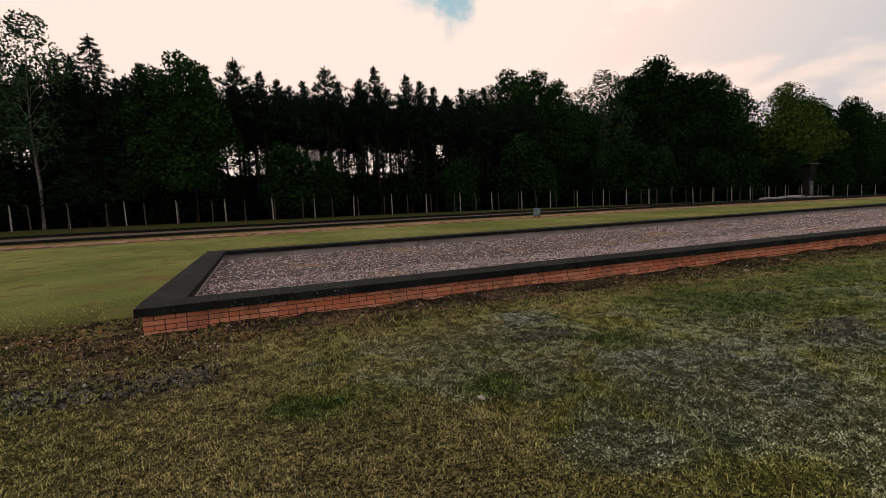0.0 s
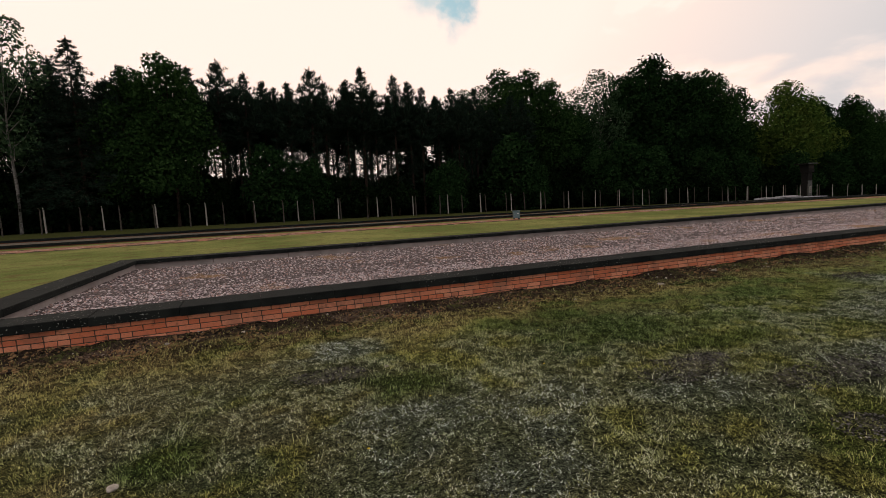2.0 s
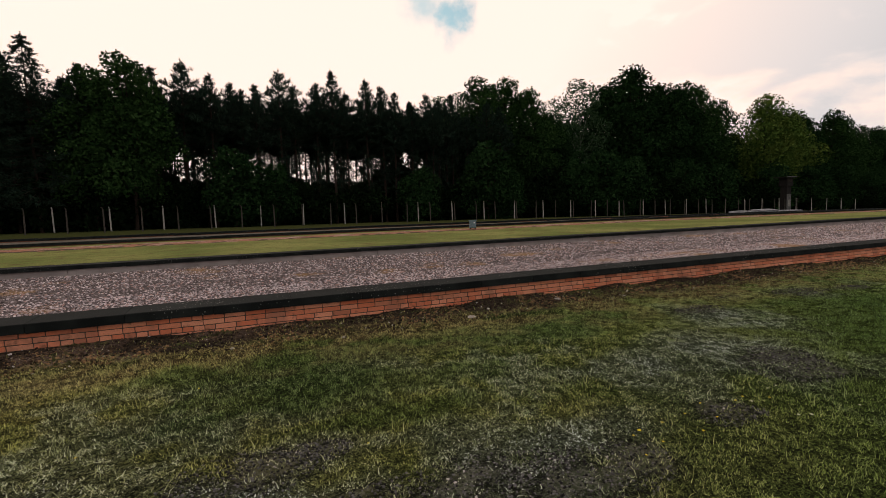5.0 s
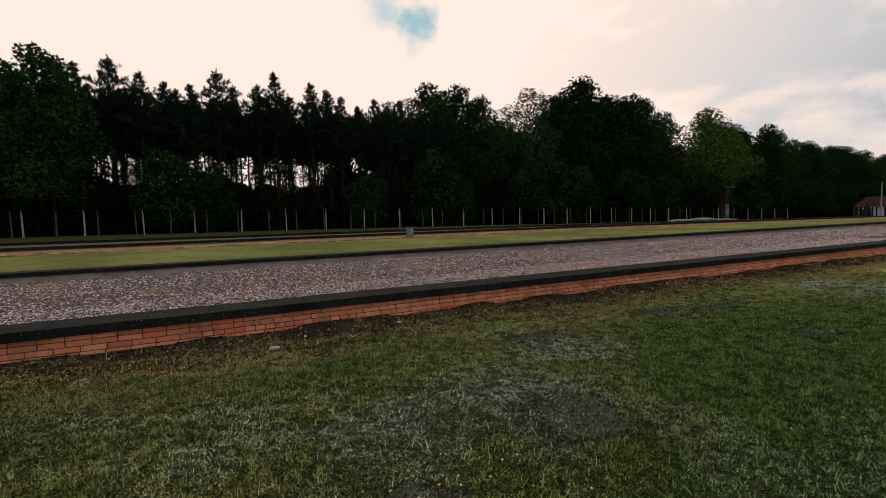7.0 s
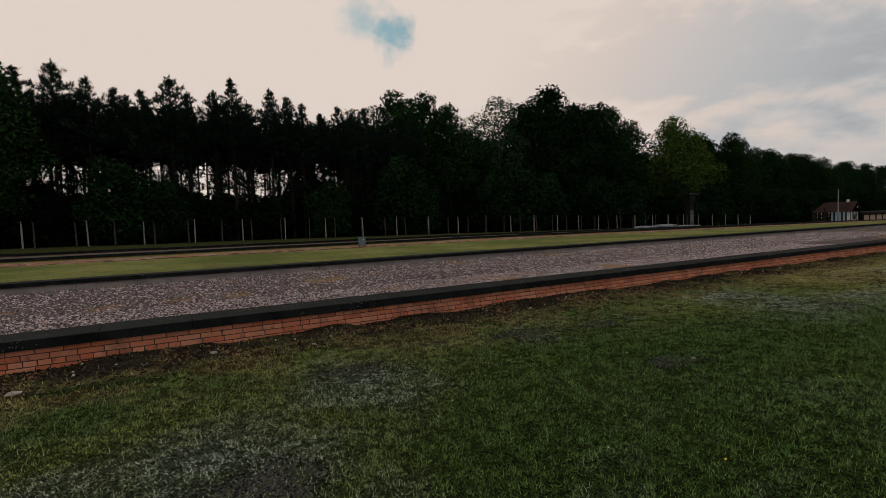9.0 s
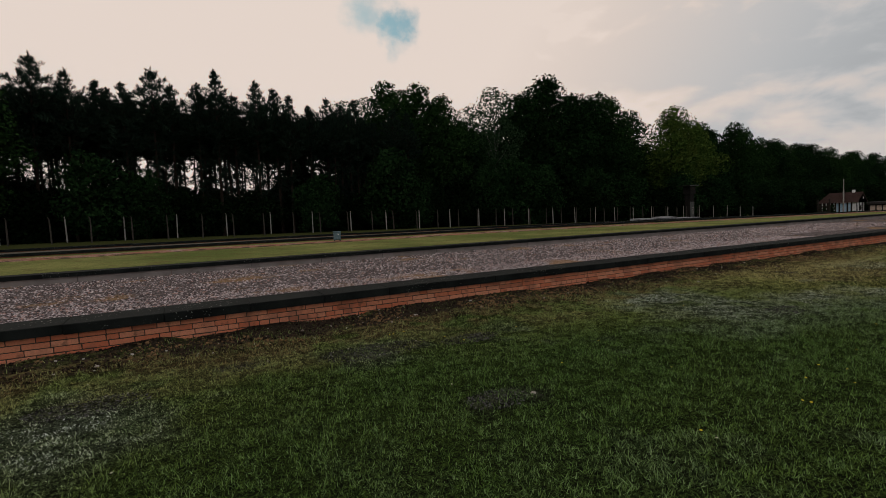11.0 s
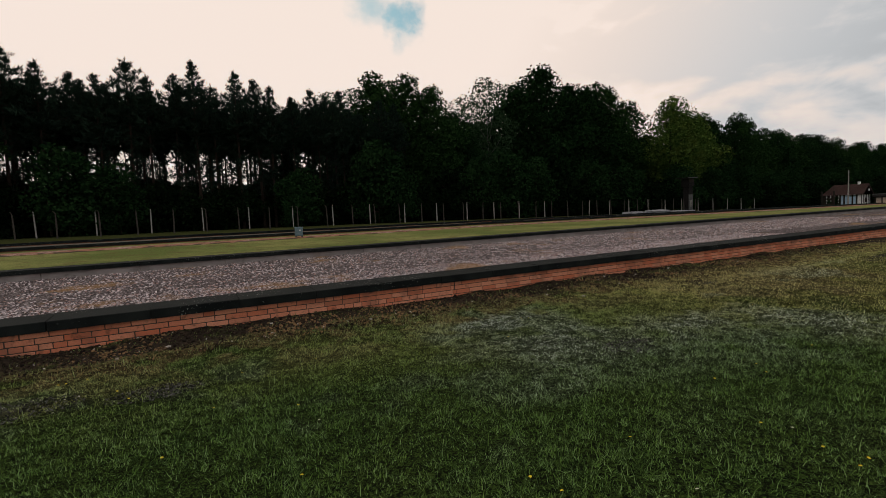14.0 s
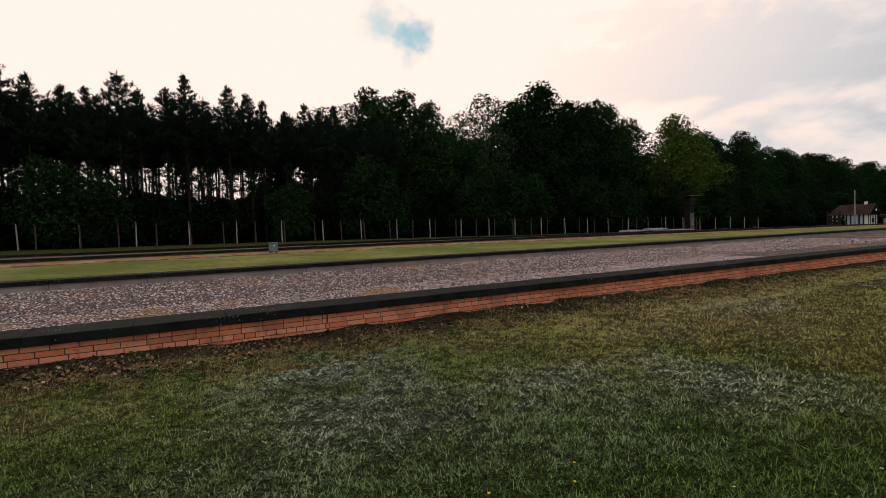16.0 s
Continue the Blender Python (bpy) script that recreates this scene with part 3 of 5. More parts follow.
south = wall("wall_south", "low orange-red brick foundation wall under black coping")
north = wall("wall_north", "low foundation wall with concrete lining and black coping")
west = wall("wall_west", "short end foundation wall with black coping slabs")
east = wall("wall_east", "short end foundation wall with black coping slabs")
part("wall_core", box(0.006, 0.006, -0.2, BED_X1, 0.28, WALL_TOP - 0.002), M_MORTAR, south)
part("concrete_lining", box(0.42, 0.282, -0.2, BED_X1 - 0.42, 0.42, WALL_TOP - 0.003), M_CONCRETE, south)
part("wall_core", box(0.006, BED_Y1 - 0.28, -0.2, BED_X1, BED_Y1, WALL_TOP - 0.002), M_FAR_BRICK, north)
x = 0.43
while x < BED_X1 - 0.5:
    end = min(x + 2.24, BED_X1 - 0.43)
    part("lining_panel", box(x + 0.006, BED_Y1 - 0.40, -0.2, end - 0.006, BED_Y1 - 0.282, WALL_TOP - 0.003, 0.006), M_CONCRETE, north)
    x += 2.24
part("wall_core", box(0.0, 0.283, -0.2, 0.28, BED_Y1 - 0.283, WALL_TOP - 0.002), M_FAR_BRICK, west)
part("concrete_lining", box(0.283, 0.423, -0.2, 0.41, BED_Y1 - 0.42, WALL_TOP - 0.003), M_CONCRETE, west)
part("wall_core", box(BED_X1 - 0.28, 0.283, -0.2, BED_X1, BED_Y1 - 0.283, WALL_TOP - 0.002), M_FAR_BRICK, east)
lay_coping(south, -0.08, -0.085, 0, 78)
lay_coping(north, 0.085, BED_Y1 - COPING_W + 0.07, 0, 78)
SKEW = pose(0, 0, 0, 0, 0, -1.0)
for piece in west.children:
    piece.matrix_basis = SKEW
lay_coping(west, -0.07 + COPING_W, -0.07 + COPING_W + 0.012, 89, 8)
part("coping_slab", box(-0.08, 8.51, WALL_TOP, -0.08 + COPING_W, BED_Y1 - COPING_W + 0.055, WALL_TOP + COPING_H, 0.012), M_COPING, west, at=SKEW)
lay_coping(east, BED_X1 + 0.07, -0.07 + COPING_W + 0.01, 90, 8)

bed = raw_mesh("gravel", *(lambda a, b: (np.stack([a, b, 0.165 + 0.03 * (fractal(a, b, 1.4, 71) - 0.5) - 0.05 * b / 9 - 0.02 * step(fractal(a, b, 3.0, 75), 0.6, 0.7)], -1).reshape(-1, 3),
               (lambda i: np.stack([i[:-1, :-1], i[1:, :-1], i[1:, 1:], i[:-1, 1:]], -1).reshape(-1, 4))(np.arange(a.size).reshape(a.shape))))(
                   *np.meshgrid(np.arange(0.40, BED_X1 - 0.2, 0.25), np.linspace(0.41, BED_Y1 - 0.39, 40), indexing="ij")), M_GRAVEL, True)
tagged(new("gravel_bed", bed), "pinkish grey gravel filling the brick foundation", "gravel bed", kind="structure")


def scatter(verts, faces, at, size, seed, squash=(1, 1, 1), tilt=True):
    """Many turned and scaled copies of one small shape as arrays."""
    r = np.random.default_rng(seed)
    n, v, f = len(at), np.asarray(verts, dtype=np.float32), np.asarray(faces, dtype=np.int32)
    q = r.normal(size=(n, 4))
    if not tilt:
        q[:, 1:3] *= 0.15
    q /= np.linalg.norm(q, axis=1, keepdims=True)
    w, x, y, z = q.T
    rot = np.stack([1 - 2 * (y * y + z * z), 2 * (x * y - z * w), 2 * (x * z + y * w), 2 * (x * y + z * w), 1 - 2 * (x * x + z * z), 2 * (y * z - x * w),
                    2 * (x * z - y * w), 2 * (y * z + x * w), 1 - 2 * (x * x + y * y)], -1).reshape(n, 3, 3)
    shape = v[None] * (1 + 0.35 * (r.random((n, len(v), 1)) - 0.5)) * np.asarray(size)[:, None, None]
    points = np.einsum("nij,nkj->nki", rot, shape) * np.asarray(squash)[None, None] + np.asarray(at)[:, None, :]
    all_faces = f[None] + (np.arange(n) * len(v))[:, None, None]
    return points.reshape(-1, 3), all_faces.reshape(-1, f.shape[1])


OCTA = ([(1, 0, 0), (-1, 0, 0), (0, 0.8, 0), (0, -0.8, 0), (0, 0, 0.7), (0, 0, -0.7)],
        [(0, 2, 4), (2, 1, 4), (1, 3, 4), (3, 0, 4), (2, 0, 5), (1, 2, 5), (3, 1, 5), (0, 3, 5)])
HALF = ([(1, 0, 0), (-0.9, 0.2, -0.1), (0.1, 0.85, 0.1), (-0.1, -0.8, 0), (0.45, 0.1, 0.6), (-0.4, 0, 0.62)],
        [(0, 2, 4), (2, 5, 4), (2, 1, 5), (1, 3, 5), (3, 4, 5), (3, 0, 4)])


def pebbles(name, n, x0, x1, y0, y1, low, high, material, seed, label, category, zed, shape=OCTA, tilt=True):
    r = np.random.default_rng(seed)
    x, y = r.uniform(x0, x1, n), r.uniform(y0, y1, n)
    size = r.uniform(low, high, n)
    v, f = scatter(*shape, np.stack([x, y, zed(x, y) + 0.25 * size], -1), size, seed + 1, (1, 1, 0.8), tilt)
    return tagged(new(name, raw_mesh(name, v, f, material)), label, category, kind="stuff")


def bed_z(x, y):
    return 0.165 + 0.03 * (fractal(x, y, 1.4, 71) - 0.5) - 0.05 * y / 9 - 0.02 * step(fractal(x, y, 3.0, 75), 0.6, 0.7)


pebbles("gravel_stones", 54000, 0.46, 36, 0.45, 3.6, 0.013, 0.029, M_STONE, 11, "loose pinkish grey gravel stones", "gravel", bed_z, HALF, False)
pebbles("gravel_stones", 32000, 0.46, 52, 3.6, 9.3, 0.016, 0.034, M_STONE, 12, "loose pinkish grey gravel stones", "gravel", bed_z, HALF, False)


# the second bed beyond the path
second = tagged(new("wall_far_bed"), "distant low foundation wall with black coping", "foundation wall", kind="structure")


def far_coping(y0, y1, seed):
    bm = bmesh.new()
    for k in range(0, 29):
        a, b = -70 + 9 * k, -61.02 + 9 * k
        z = float(height((a + b) / 2, (y0 + y1) / 2))
        box(a, y0, z + 0.05, b, y1, z + 0.22, 0.0, bm)
    return bm


def far_core(y0, y1):
    bm = bmesh.new()
    for k in range(0, 29):
        a, b = -70 + 9 * k, -61 + 9 * k
        box(a, y0, -1.2, b, y1, float(height((a + b) / 2, (y0 + y1) / 2)) + 0.049, 0.0, bm)
    return bm


part("wall_core", far_core(31.3, 31.7), M_FAR_BRICK, second)
part("coping", far_coping(31.2, 31.8, 1), M_COPING, second)
part("wall_core", far_core(36.9, 37.3), M_FAR_BRICK, second)
part("coping", far_coping(36.8, 37.4, 2), M_COPING, second)
strip("far_gravel_bed", -70, 190, 31.8, 36.8, 0.07, M_OLDGRAVEL, 0.0, 81, "dark mossy gravel of the farther foundation bed", "gravel bed")


# ---- utility box ----
def utility_box(x, y):
    z = float(height(x, y))
    t = thing("utility_box", "small grey metal utility box on two legs beside the path", "utility box", at=pose(x, y, z, 0, 0, -18))
    part("cabinet", box(-0.26, -0.20, 0.14, 0.26, 0.20, 0.70, 0.02), M_BOXGREY, t)
    part("lid", box(-0.29, -0.24, 0.702, 0.29, 0.24, 0.76, 0.015), M_BOXGREY, t)
    part("door", box(-0.22, -0.222, 0.18, 0.22, -0.202, 0.66, 0.006), M_BOXGREY, t)
    part("latch", box(0.05, -0.238, 0.50, 0.14, -0.2225, 0.58, 0.004), M_WHITE, t, "pale square latch plate")
    for s in (-1, 1):
        part("leg", box(s * 0.20 - 0.04, -0.12, -0.08, s * 0.20 + 0.04, 0.12, 0.14), M_DARKMETAL, t)


utility_box(24.3, 27.5)


# ---- fences ----
def white_post():
    t = thing("fence_post", "pale concrete fence post with a small insulator on top", "fence post", "outer fence posts")
    bm = tube([(0, 0, -0.3), (0, 0, 1.3), (0, 0, 2.42)], [0.085, 0.08, 0.068], 4)
    part("shaft", bm, M_POST, t)
    part("insulator", tube([(0, 0, 2.42), (0, 0, 2.47), (-0.03, 0, 2.56), (-0.03, 0, 2.64)], [0.02, 0.02, 0.06, 0.03], 6), M_POST, t)
    return t


def old_post():
    t = thing("old_fence_post", "weathered dark wooden fence post", "fence post", "inner fence posts")
    part("shaft", tube([(0, 0, -0.3), (0.01, 0, 1.2), (0, 0, 2.2)], [0.075, 0.07, 0.055], 6), M_OLDPOST, t)
    part("tip", tube([(0, 0, 2.2), (-0.05, 0, 2.32), (-0.17, 0, 2.40)], [0.05, 0.045, 0.03], 6), M_OLDPOST, t)
    return t


def row(first, x0, y0, gap, count, seed):
    r = random.Random(seed)
    for k in range(count):
        x, y = x0 + gap * k + r.uniform(-0.12, 0.12), y0 + r.uniform(-0.1, 0.1)
        m = pose(x, y, float(height(x, y)), r.uniform(-1.2, 1.2), r.uniform(-2.2, 1.0), r.uniform(0, 90))
        if k == 0:
            first.matrix_basis = m
        else:
            copy_thing(first, m)


row(white_post(), 4.13 - 4.965 * 8, 53.5, 4.965, 34, 1)
row(old_post(), 10.18 - 3.03 * 14, 47.2, 3.03, 44, 2)


# ---- trees ----
def leaf_cloud(points, size, seed, up=0.3, narrow=0.6):
    """Leaf clumps: one bent quad at each point."""
    v = [(-narrow, 0, 0.0), (0, -1, 0.12), (narrow, 0, 0.0), (0, 1, -0.1)]
    return scatter(v, [(0, 1, 2, 3)], points, size, seed, (1, 1, 1))


def pine_tree(seed, top, crown_from, width, spruce=False, needles=6, girth=1.0):
    r = np.random.default_rng(seed)
    t = thing("spruce_tree" if spruce else "pine_tree", "tall dark spruce with drooping tiers" if spruce else "slender young pine with a thin bare trunk" if girth < 1 else "tall dark pine with a bare trunk and ragged crown", "tree", "" if spruce else "slender pines of the wood" if girth < 1 else "pines of the wood")
    lean = r.uniform(-0.35, 0.35, 2)
    bm = tube([(0, 0, -0.4), (lean[0] * 0.3, lean[1] * 0.3, top * 0.35), (lean[0] * 0.7, lean[1] * 0.7, top * 0.7), (lean[0], lean[1], top * 0.985)], [girth * c for c in (0.20, 0.16, 0.10, 0.02)], 7)
    tips, sizes, aims = [], [], []

    def tuft(at, size, aim):
        tips.append(at)
        sizes.append(size)
        aims.append(aim)

    # whorls of limbs; the upper ones climb like candles
    h, lobe = crown_from, r.uniform(0, 2 * math.pi)
    while h < top - 0.35:
        f = (h - crown_from) / (top - crown_from)
        for k in range(5 if f > 0.45 else 6):
            a = lobe + k * 2 * math.pi / 5 + r.uniform(-0.45, 0.45)
            if spruce:
                reach, rise = width * ((1 - f) ** 0.8 * 0.9 + 0.04) * r.uniform(0.75, 1.15), -0.22
            else:
                reach = width * 0.95 * r.uniform(0.45, 1.1) if f < 0.4 else (0.16 + 0.62 * width * ((1 - f) / 0.6) ** 1.1) * r.uniform(0.45, 1.35)
                rise = r.uniform(0.1, 0.35) + 0.45 * max(0.0, f - 0.35)
            base = np.array([lean[0] * h / top, lean[1] * h / top, h + r.uniform(-0.12, 0.12)])
            way = np.array([math.cos(a), math.sin(a), rise])
            end = base + way * reach
            tube([tuple(base), tuple(end)], [0.045 * (1.2 - f), 0.012], 3, bm)
            count = 16 if spruce else 10 if f < 0.45 else max(4, int(3.6 * reach + 3))
            for j in range(count):
                u = r.uniform(0.15, 1.0) ** 0.7
                at = base + way * reach * u + r.normal(0, 0.07 * reach + 0.04, 3) * np.array([1, 1, 0.5])
                up = 0.25 if spruce else 0.35 + 1.1 * f
                tuft(at, r.uniform(0.34, 0.62) * (1.0 - 0.55 * f), way * 0.7 + np.array([0, 0, up]))
            if not spruce and f > 0.35:
                tuft(end, 0.36 - 0.14 * f, np.array([0.15 * way[0], 0.15 * way[1], 1.0]))
        lobe += 0.7
        h += (0.62 if f < 0.45 else 0.42) * r.uniform(0.8, 1.2)
    for j in range(16):
        f = j / 16
        at = np.array([lean[0], lean[1], top * (1.0 - 0.075 * f)]) + r.normal(0, 0.01 + 0.08 * f, 3)
        tuft(at, 0.16 + 0.16 * f, np.array([r.normal(0, 0.35), r.normal(0, 0.35), 1.0]))
    for k in range(0 if spruce else 24 if girth < 1 else 56):
        h, a, reach = crown_from + 1.0 - (crown_from - 3.8) * r.random() ** 1.3, r.uniform(0, 2 * math.pi), r.uniform(0.4, 1.6)
        base = np.array([lean[0] * h / top, lean[1] * h / top, h])
        end = base + np.array([math.cos(a) * reach, math.sin(a) * reach, reach * r.uniform(-0.25, 0.25)])
        tube([tuple(base), tuple(end)], [0.03, 0.01], 3, bm)
        for j in range(4):
            tuft(base + (end - base) * r.uniform(0.25, 1.05) + r.normal(0, 0.14, 3), r.uniform(0.16, 0.40), r.normal(0, 1, 3))
    part("trunk", bm, M_BARK, t)
    tips, sizes, aims = [np.repeat(np.array(c, dtype=float), needles, axis=0) for c in (tips, sizes, aims)]
    sizes = sizes * (6 / needles) ** 0.5
    n = len(tips)
    tips = tips + r.normal(0, 1.0, tips.shape) * np.clip(0.28 * sizes, 0.02, 0.13)[:, None]
    aims = aims / np.linalg.norm(aims, axis=1, keepdims=True) + r.normal(0, 0.55, (n, 3))
    aims /= np.linalg.norm(aims, axis=1, keepdims=True)
    side = np.cross(aims, r.normal(0, 1, (n, 3)))
    side *= (0.13 * sizes / np.linalg.norm(side, axis=1))[:, None]
    aims *= (sizes * r.uniform(0.75, 1.2, n))[:, None]
    v = np.stack([tips - 0.3 * aims - side, tips - 0.3 * aims + side, tips + 0.4 * aims + 0.8 * side, tips + aims], 1).reshape(-1, 3)
    part("crown", raw_mesh("crown", v, np.arange(4 * n).reshape(-1, 4), M_PINE), M_PINE, t)
    return t


def broad_tree(seed, top, width, material, bark, label, category="tree", group="", low=0.22, count=8200, leaf=0.25, name="broadleaf_tree", lobes=15):
    r = np.random.default_rng(seed)
    t = thing(name, label, category, group)
    bm = tube([(0, 0, -0.4), (0.1, 0, top * 0.2), (-0.1, 0.1, top * 0.45), (0.1, 0, top * 0.8)], [k * top * (0.5 if bark is M_BIRCH else 0.7) for k in (0.018, 0.014, 0.009, 0.002)], 8)
    points, size = [], []
    centres = []
    for k in range(lobes):
        f = (k + 0.5) / lobes
        h = top * (low + (0.95 - low) * f)
        swell = math.sin(math.pi * min(1, 0.18 + 0.80 * f)) ** 0.7
        a = k * 2.4 + r.uniform(-0.5, 0.5)
        d = width * 0.5 * swell * r.uniform(0.35, 0.8)
        rad = width * r.uniform(0.16, 0.27) * (0.65 + 0.5 * swell) * (15 / lobes) ** 0.25
        centres.append((math.cos(a) * d, math.sin(a) * d, min(h, top - rad * 0.62), rad))
        tube([(0, 0, h * 0.72), (math.cos(a) * d * 0.5, math.sin(a) * d * 0.5, h * 0.82), (math.cos(a) * d, math.sin(a) * d, h)], [0.045, 0.03, 0.01] if bark is M_BIRCH else [0.11, 0.07, 0.02], 4, bm)
    part("trunk", bm, bark, t)
    total = sum(c[3] ** 2 for c in centres)
    for cx, cy, cz, rad in centres:
        n = int(count * rad ** 2 / total)
        q = r.normal(size=(n, 3))
        q /= np.linalg.norm(q, axis=1, keepdims=True)
        bumps = 0.78 + 0.45 * fractal(q[:, 0] * 3 + cx, q[:, 2] * 3 + q[:, 1] * 2 + cy, 0.9, seed % 50)
        shell = rad * bumps * (0.55 + 0.5 * r.random(n) ** 0.5)
        points.append(np.array([cx, cy, cz]) + q * shell[:, None] * np.array([1, 1, 0.82]))
        size.append(r.uniform(0.6, 1.25, n) * leaf)
        if bark is not M_BIRCH:
            inner = max(24, n // 4)
            q = r.normal(size=(inner, 3))
            q *= (rad * 0.72 * r.random(inner) ** 0.4 / np.linalg.norm(q, axis=1))[:, None]
            points.append(np.array([0.85 * cx, 0.85 * cy, cz]) + q)
            size.append(r.uniform(1.2, 1.9, inner) * leaf)
    v, f = leaf_cloud(np.concatenate(points), np.concatenate(size), seed + 9)
    part("crown", raw_mesh("crown", v, f, material), material, t)
    return t


def put(first, places, used):
    """Copies a thing to (x, y, scale, turn); the first of the places takes the thing itself."""
    for x, y, s, turn in places:
        m = pose(x, y, float(height(x, y)) - 0.02, 0, 0, turn)
        ob = first
        if first in used:
            ob = copy_thing(first, m)
        else:
            ob.matrix_basis = m
            used.append(first)
        ob.scale = (s, s, s)


used = []
filler = broad_tree(208, 20.0, 12.0, M_OAK, M_BARK, "dark broadleaf tree deep in the wood", group="broadleaf trees of the wood", low=0.12, count=2400, leaf=0.55)
pines = [pine_tree(101, 20.0, 12.9, 3.1, needles=5), pine_tree(102, 20.0, 11.4, 2.8, needles=5), pine_tree(103, 20.0, 13.5, 3.3, needles=5), pine_tree(104, 20.0, 12.2, 2.7, needles=5)]
back_pines = [pine_tree(105, 20.0, 13.5, 4.0, needles=2), pine_tree(106, 20.0, 14.6, 3.7, needles=2)]
# the pines whose tips stand out against the sky: x, y, height
front = [(-9.3, 59, 19.6), (-2.0, 61, 20.4), (0.9, 60.5, 21.4), (4.2, 60, 19.8), (7.6, 61, 18.4), (9.6, 59.5, 18.7), (12.3, 60, 20.9), (14.2, 61, 19.4), (17.0, 60, 19.6), (19.2, 59.5, 21.3),
         (21.4, 61, 19.0), (24.0, 60, 20.7), (26.6, 60.5, 19.9), (28.0, 60, 19.0), (31.0, 61, 18.0), (34.0, 63, 20.0), (36.0, 63, 19.0), (39.0, 64, 20.3), (-10.6, 60.5, 18.6), (-15.6, 59.5, 20.4), (-17.6, 60, 19.8), (-20.5, 61, 19.4), (-23.0, 60, 18.0), (-27.0, 61, 19.5), (-31.0, 60, 19.0)]
r = random.Random(31)
for k, (x, y, h) in enumerate(front):
    put(pines[k % 4], [(x, y, (h - float(height(x, y))) / 20.0, r.uniform(0, 360))], used)
for line, y0 in enumerate((62.6, 66.5, 71.0, 76.0, 82.0)):
    x = -44.0 + 1.3 * line
    while x < 48:
        put(pines[r.randrange(4)] if line < 2 else back_pines[r.randrange(2)], [(x + r.uniform(-0.9, 0.9), y0 + r.uniform(-1.3, 1.3), r.uniform(0.84, 0.96), r.uniform(0, 360))], used)
        x += 3.4 if line < 2 else 3.2
slim_pines = [pine_tree(107, 17.0, 12.6, 1.7, needles=2, girth=0.6), pine_tree(108, 17.0, 11.8, 1.5, needles=2, girth=0.5)]
for line, y0 in enumerate((64.5, 68.8, 73.5)):
    x = -9.0 + 0.6 * line
    while x < 46:
        put(slim_pines[r.randrange(2)], [(x + r.uniform(-0.5, 0.5), y0 + r.uniform(-1.2, 1.2), r.uniform(0.86, 1.05), r.uniform(0, 360))], used)
        x += 3.3
put(pine_tree(111, 22.0, 4.0, 6.4, True, 10), [(-13.2, 58, 0.97, 0)], used)

leafy = broad_tree(201, 20.0, 10.5, M_LEAF, M_BARK, "tall broadleaf tree with a dense green crown", group="broadleaf trees of the wood", lobes=26, count=12500, leaf=0.19)
dark = broad_tree(202, 20.0, 11.5, M_OAK, M_BARK, "large dark green broadleaf tree", group="broadleaf trees of the wood", lobes=26, count=12500, leaf=0.20)
birch = broad_tree(203, 20.0, 7.5, M_BIRCHLEAF, M_BIRCH, "slender birch with a pale trunk and airy crown", low=0.34, count=5200, leaf=0.17, name="birch_tree", lobes=17)
gold = broad_tree(204, 20.0, 12.0, M_GOLD, M_BARK, "yellowish green tree with feathery upper twigs", low=0.2, count=10500, leaf=0.19, lobes=22)
shrub = broad_tree(205, 6.0, 6.5, M_UNDER_SHADED, M_BARK, "dark undergrowth shrub at the edge of the wood", "shrub", "shrubs under the trees", 0.06, 2600, 0.22, "shrub", 10)
thicket = broad_tree(209, 6.0, 6.8, M_UNDER_SHADED, M_BARK, "dark undergrowth shrub deep in the wood", "shrub", "shrubs under the trees", 0.05, 900, 0.42, "shrub", 10)
elder = broad_tree(206, 8.0, 6.5, M_OAK, M_BARK, "leafy young tree at the edge of the wood", "tree", "young trees before the wood", 0.10, 4200, 0.18, "young_tree", 13)
put(birch, [(-19.3, 57.5, 1.17, 20), (-24.5, 59, 1.1, 140), (70, 71, 1.38, 80), (66, 73, 1.2, 200), (97, 74, 1.3, 10), (37.5, 66, 1.02, 300), (42.0, 68, 1.1, 30)], used)
put(leafy, [(-4.2, 57.5, 1.0, 0), (-8.2, 58.5, 0.92, 75), (45.5, 68, 1.21, 40), (51.5, 69.5, 1.26, 110), (57, 69.5, 1.20, 200), (100.5, 71, 1.46, 300), (109, 72, 1.30, 60), (148, 69, 1.30, 20),
            (155, 71, 1.25, 240), (165, 72, 1.18, 130), (183, 74, 1.18, 330), (-35, 60, 1.0, 20), (213, 73, 1.15, 200), (228, 74, 1.1, 80)], used)
put(dark, [(83, 70, 1.52, 0), (77.5, 72, 1.35, 90), (90, 71, 1.40, 200), (94, 69, 1.36, 320), (62, 71, 1.0, 250), (134, 70, 1.25, 40), (141, 72, 1.22, 150), (173, 72, 1.18, 70),
           (192, 74, 1.18, 160), (202, 74, 1.2, 260), (-42, 62, 0.95, 60), (-50, 62, 1.0, 160), (240, 76, 1.15, 20), (258, 77, 1.15, 120), (280, 78, 1.15, 220)], used)
put(gold, [(115.8, 65, 1.30, 0), (122.0, 67, 1.18, 140), (129, 68, 1.15, 220)], used)
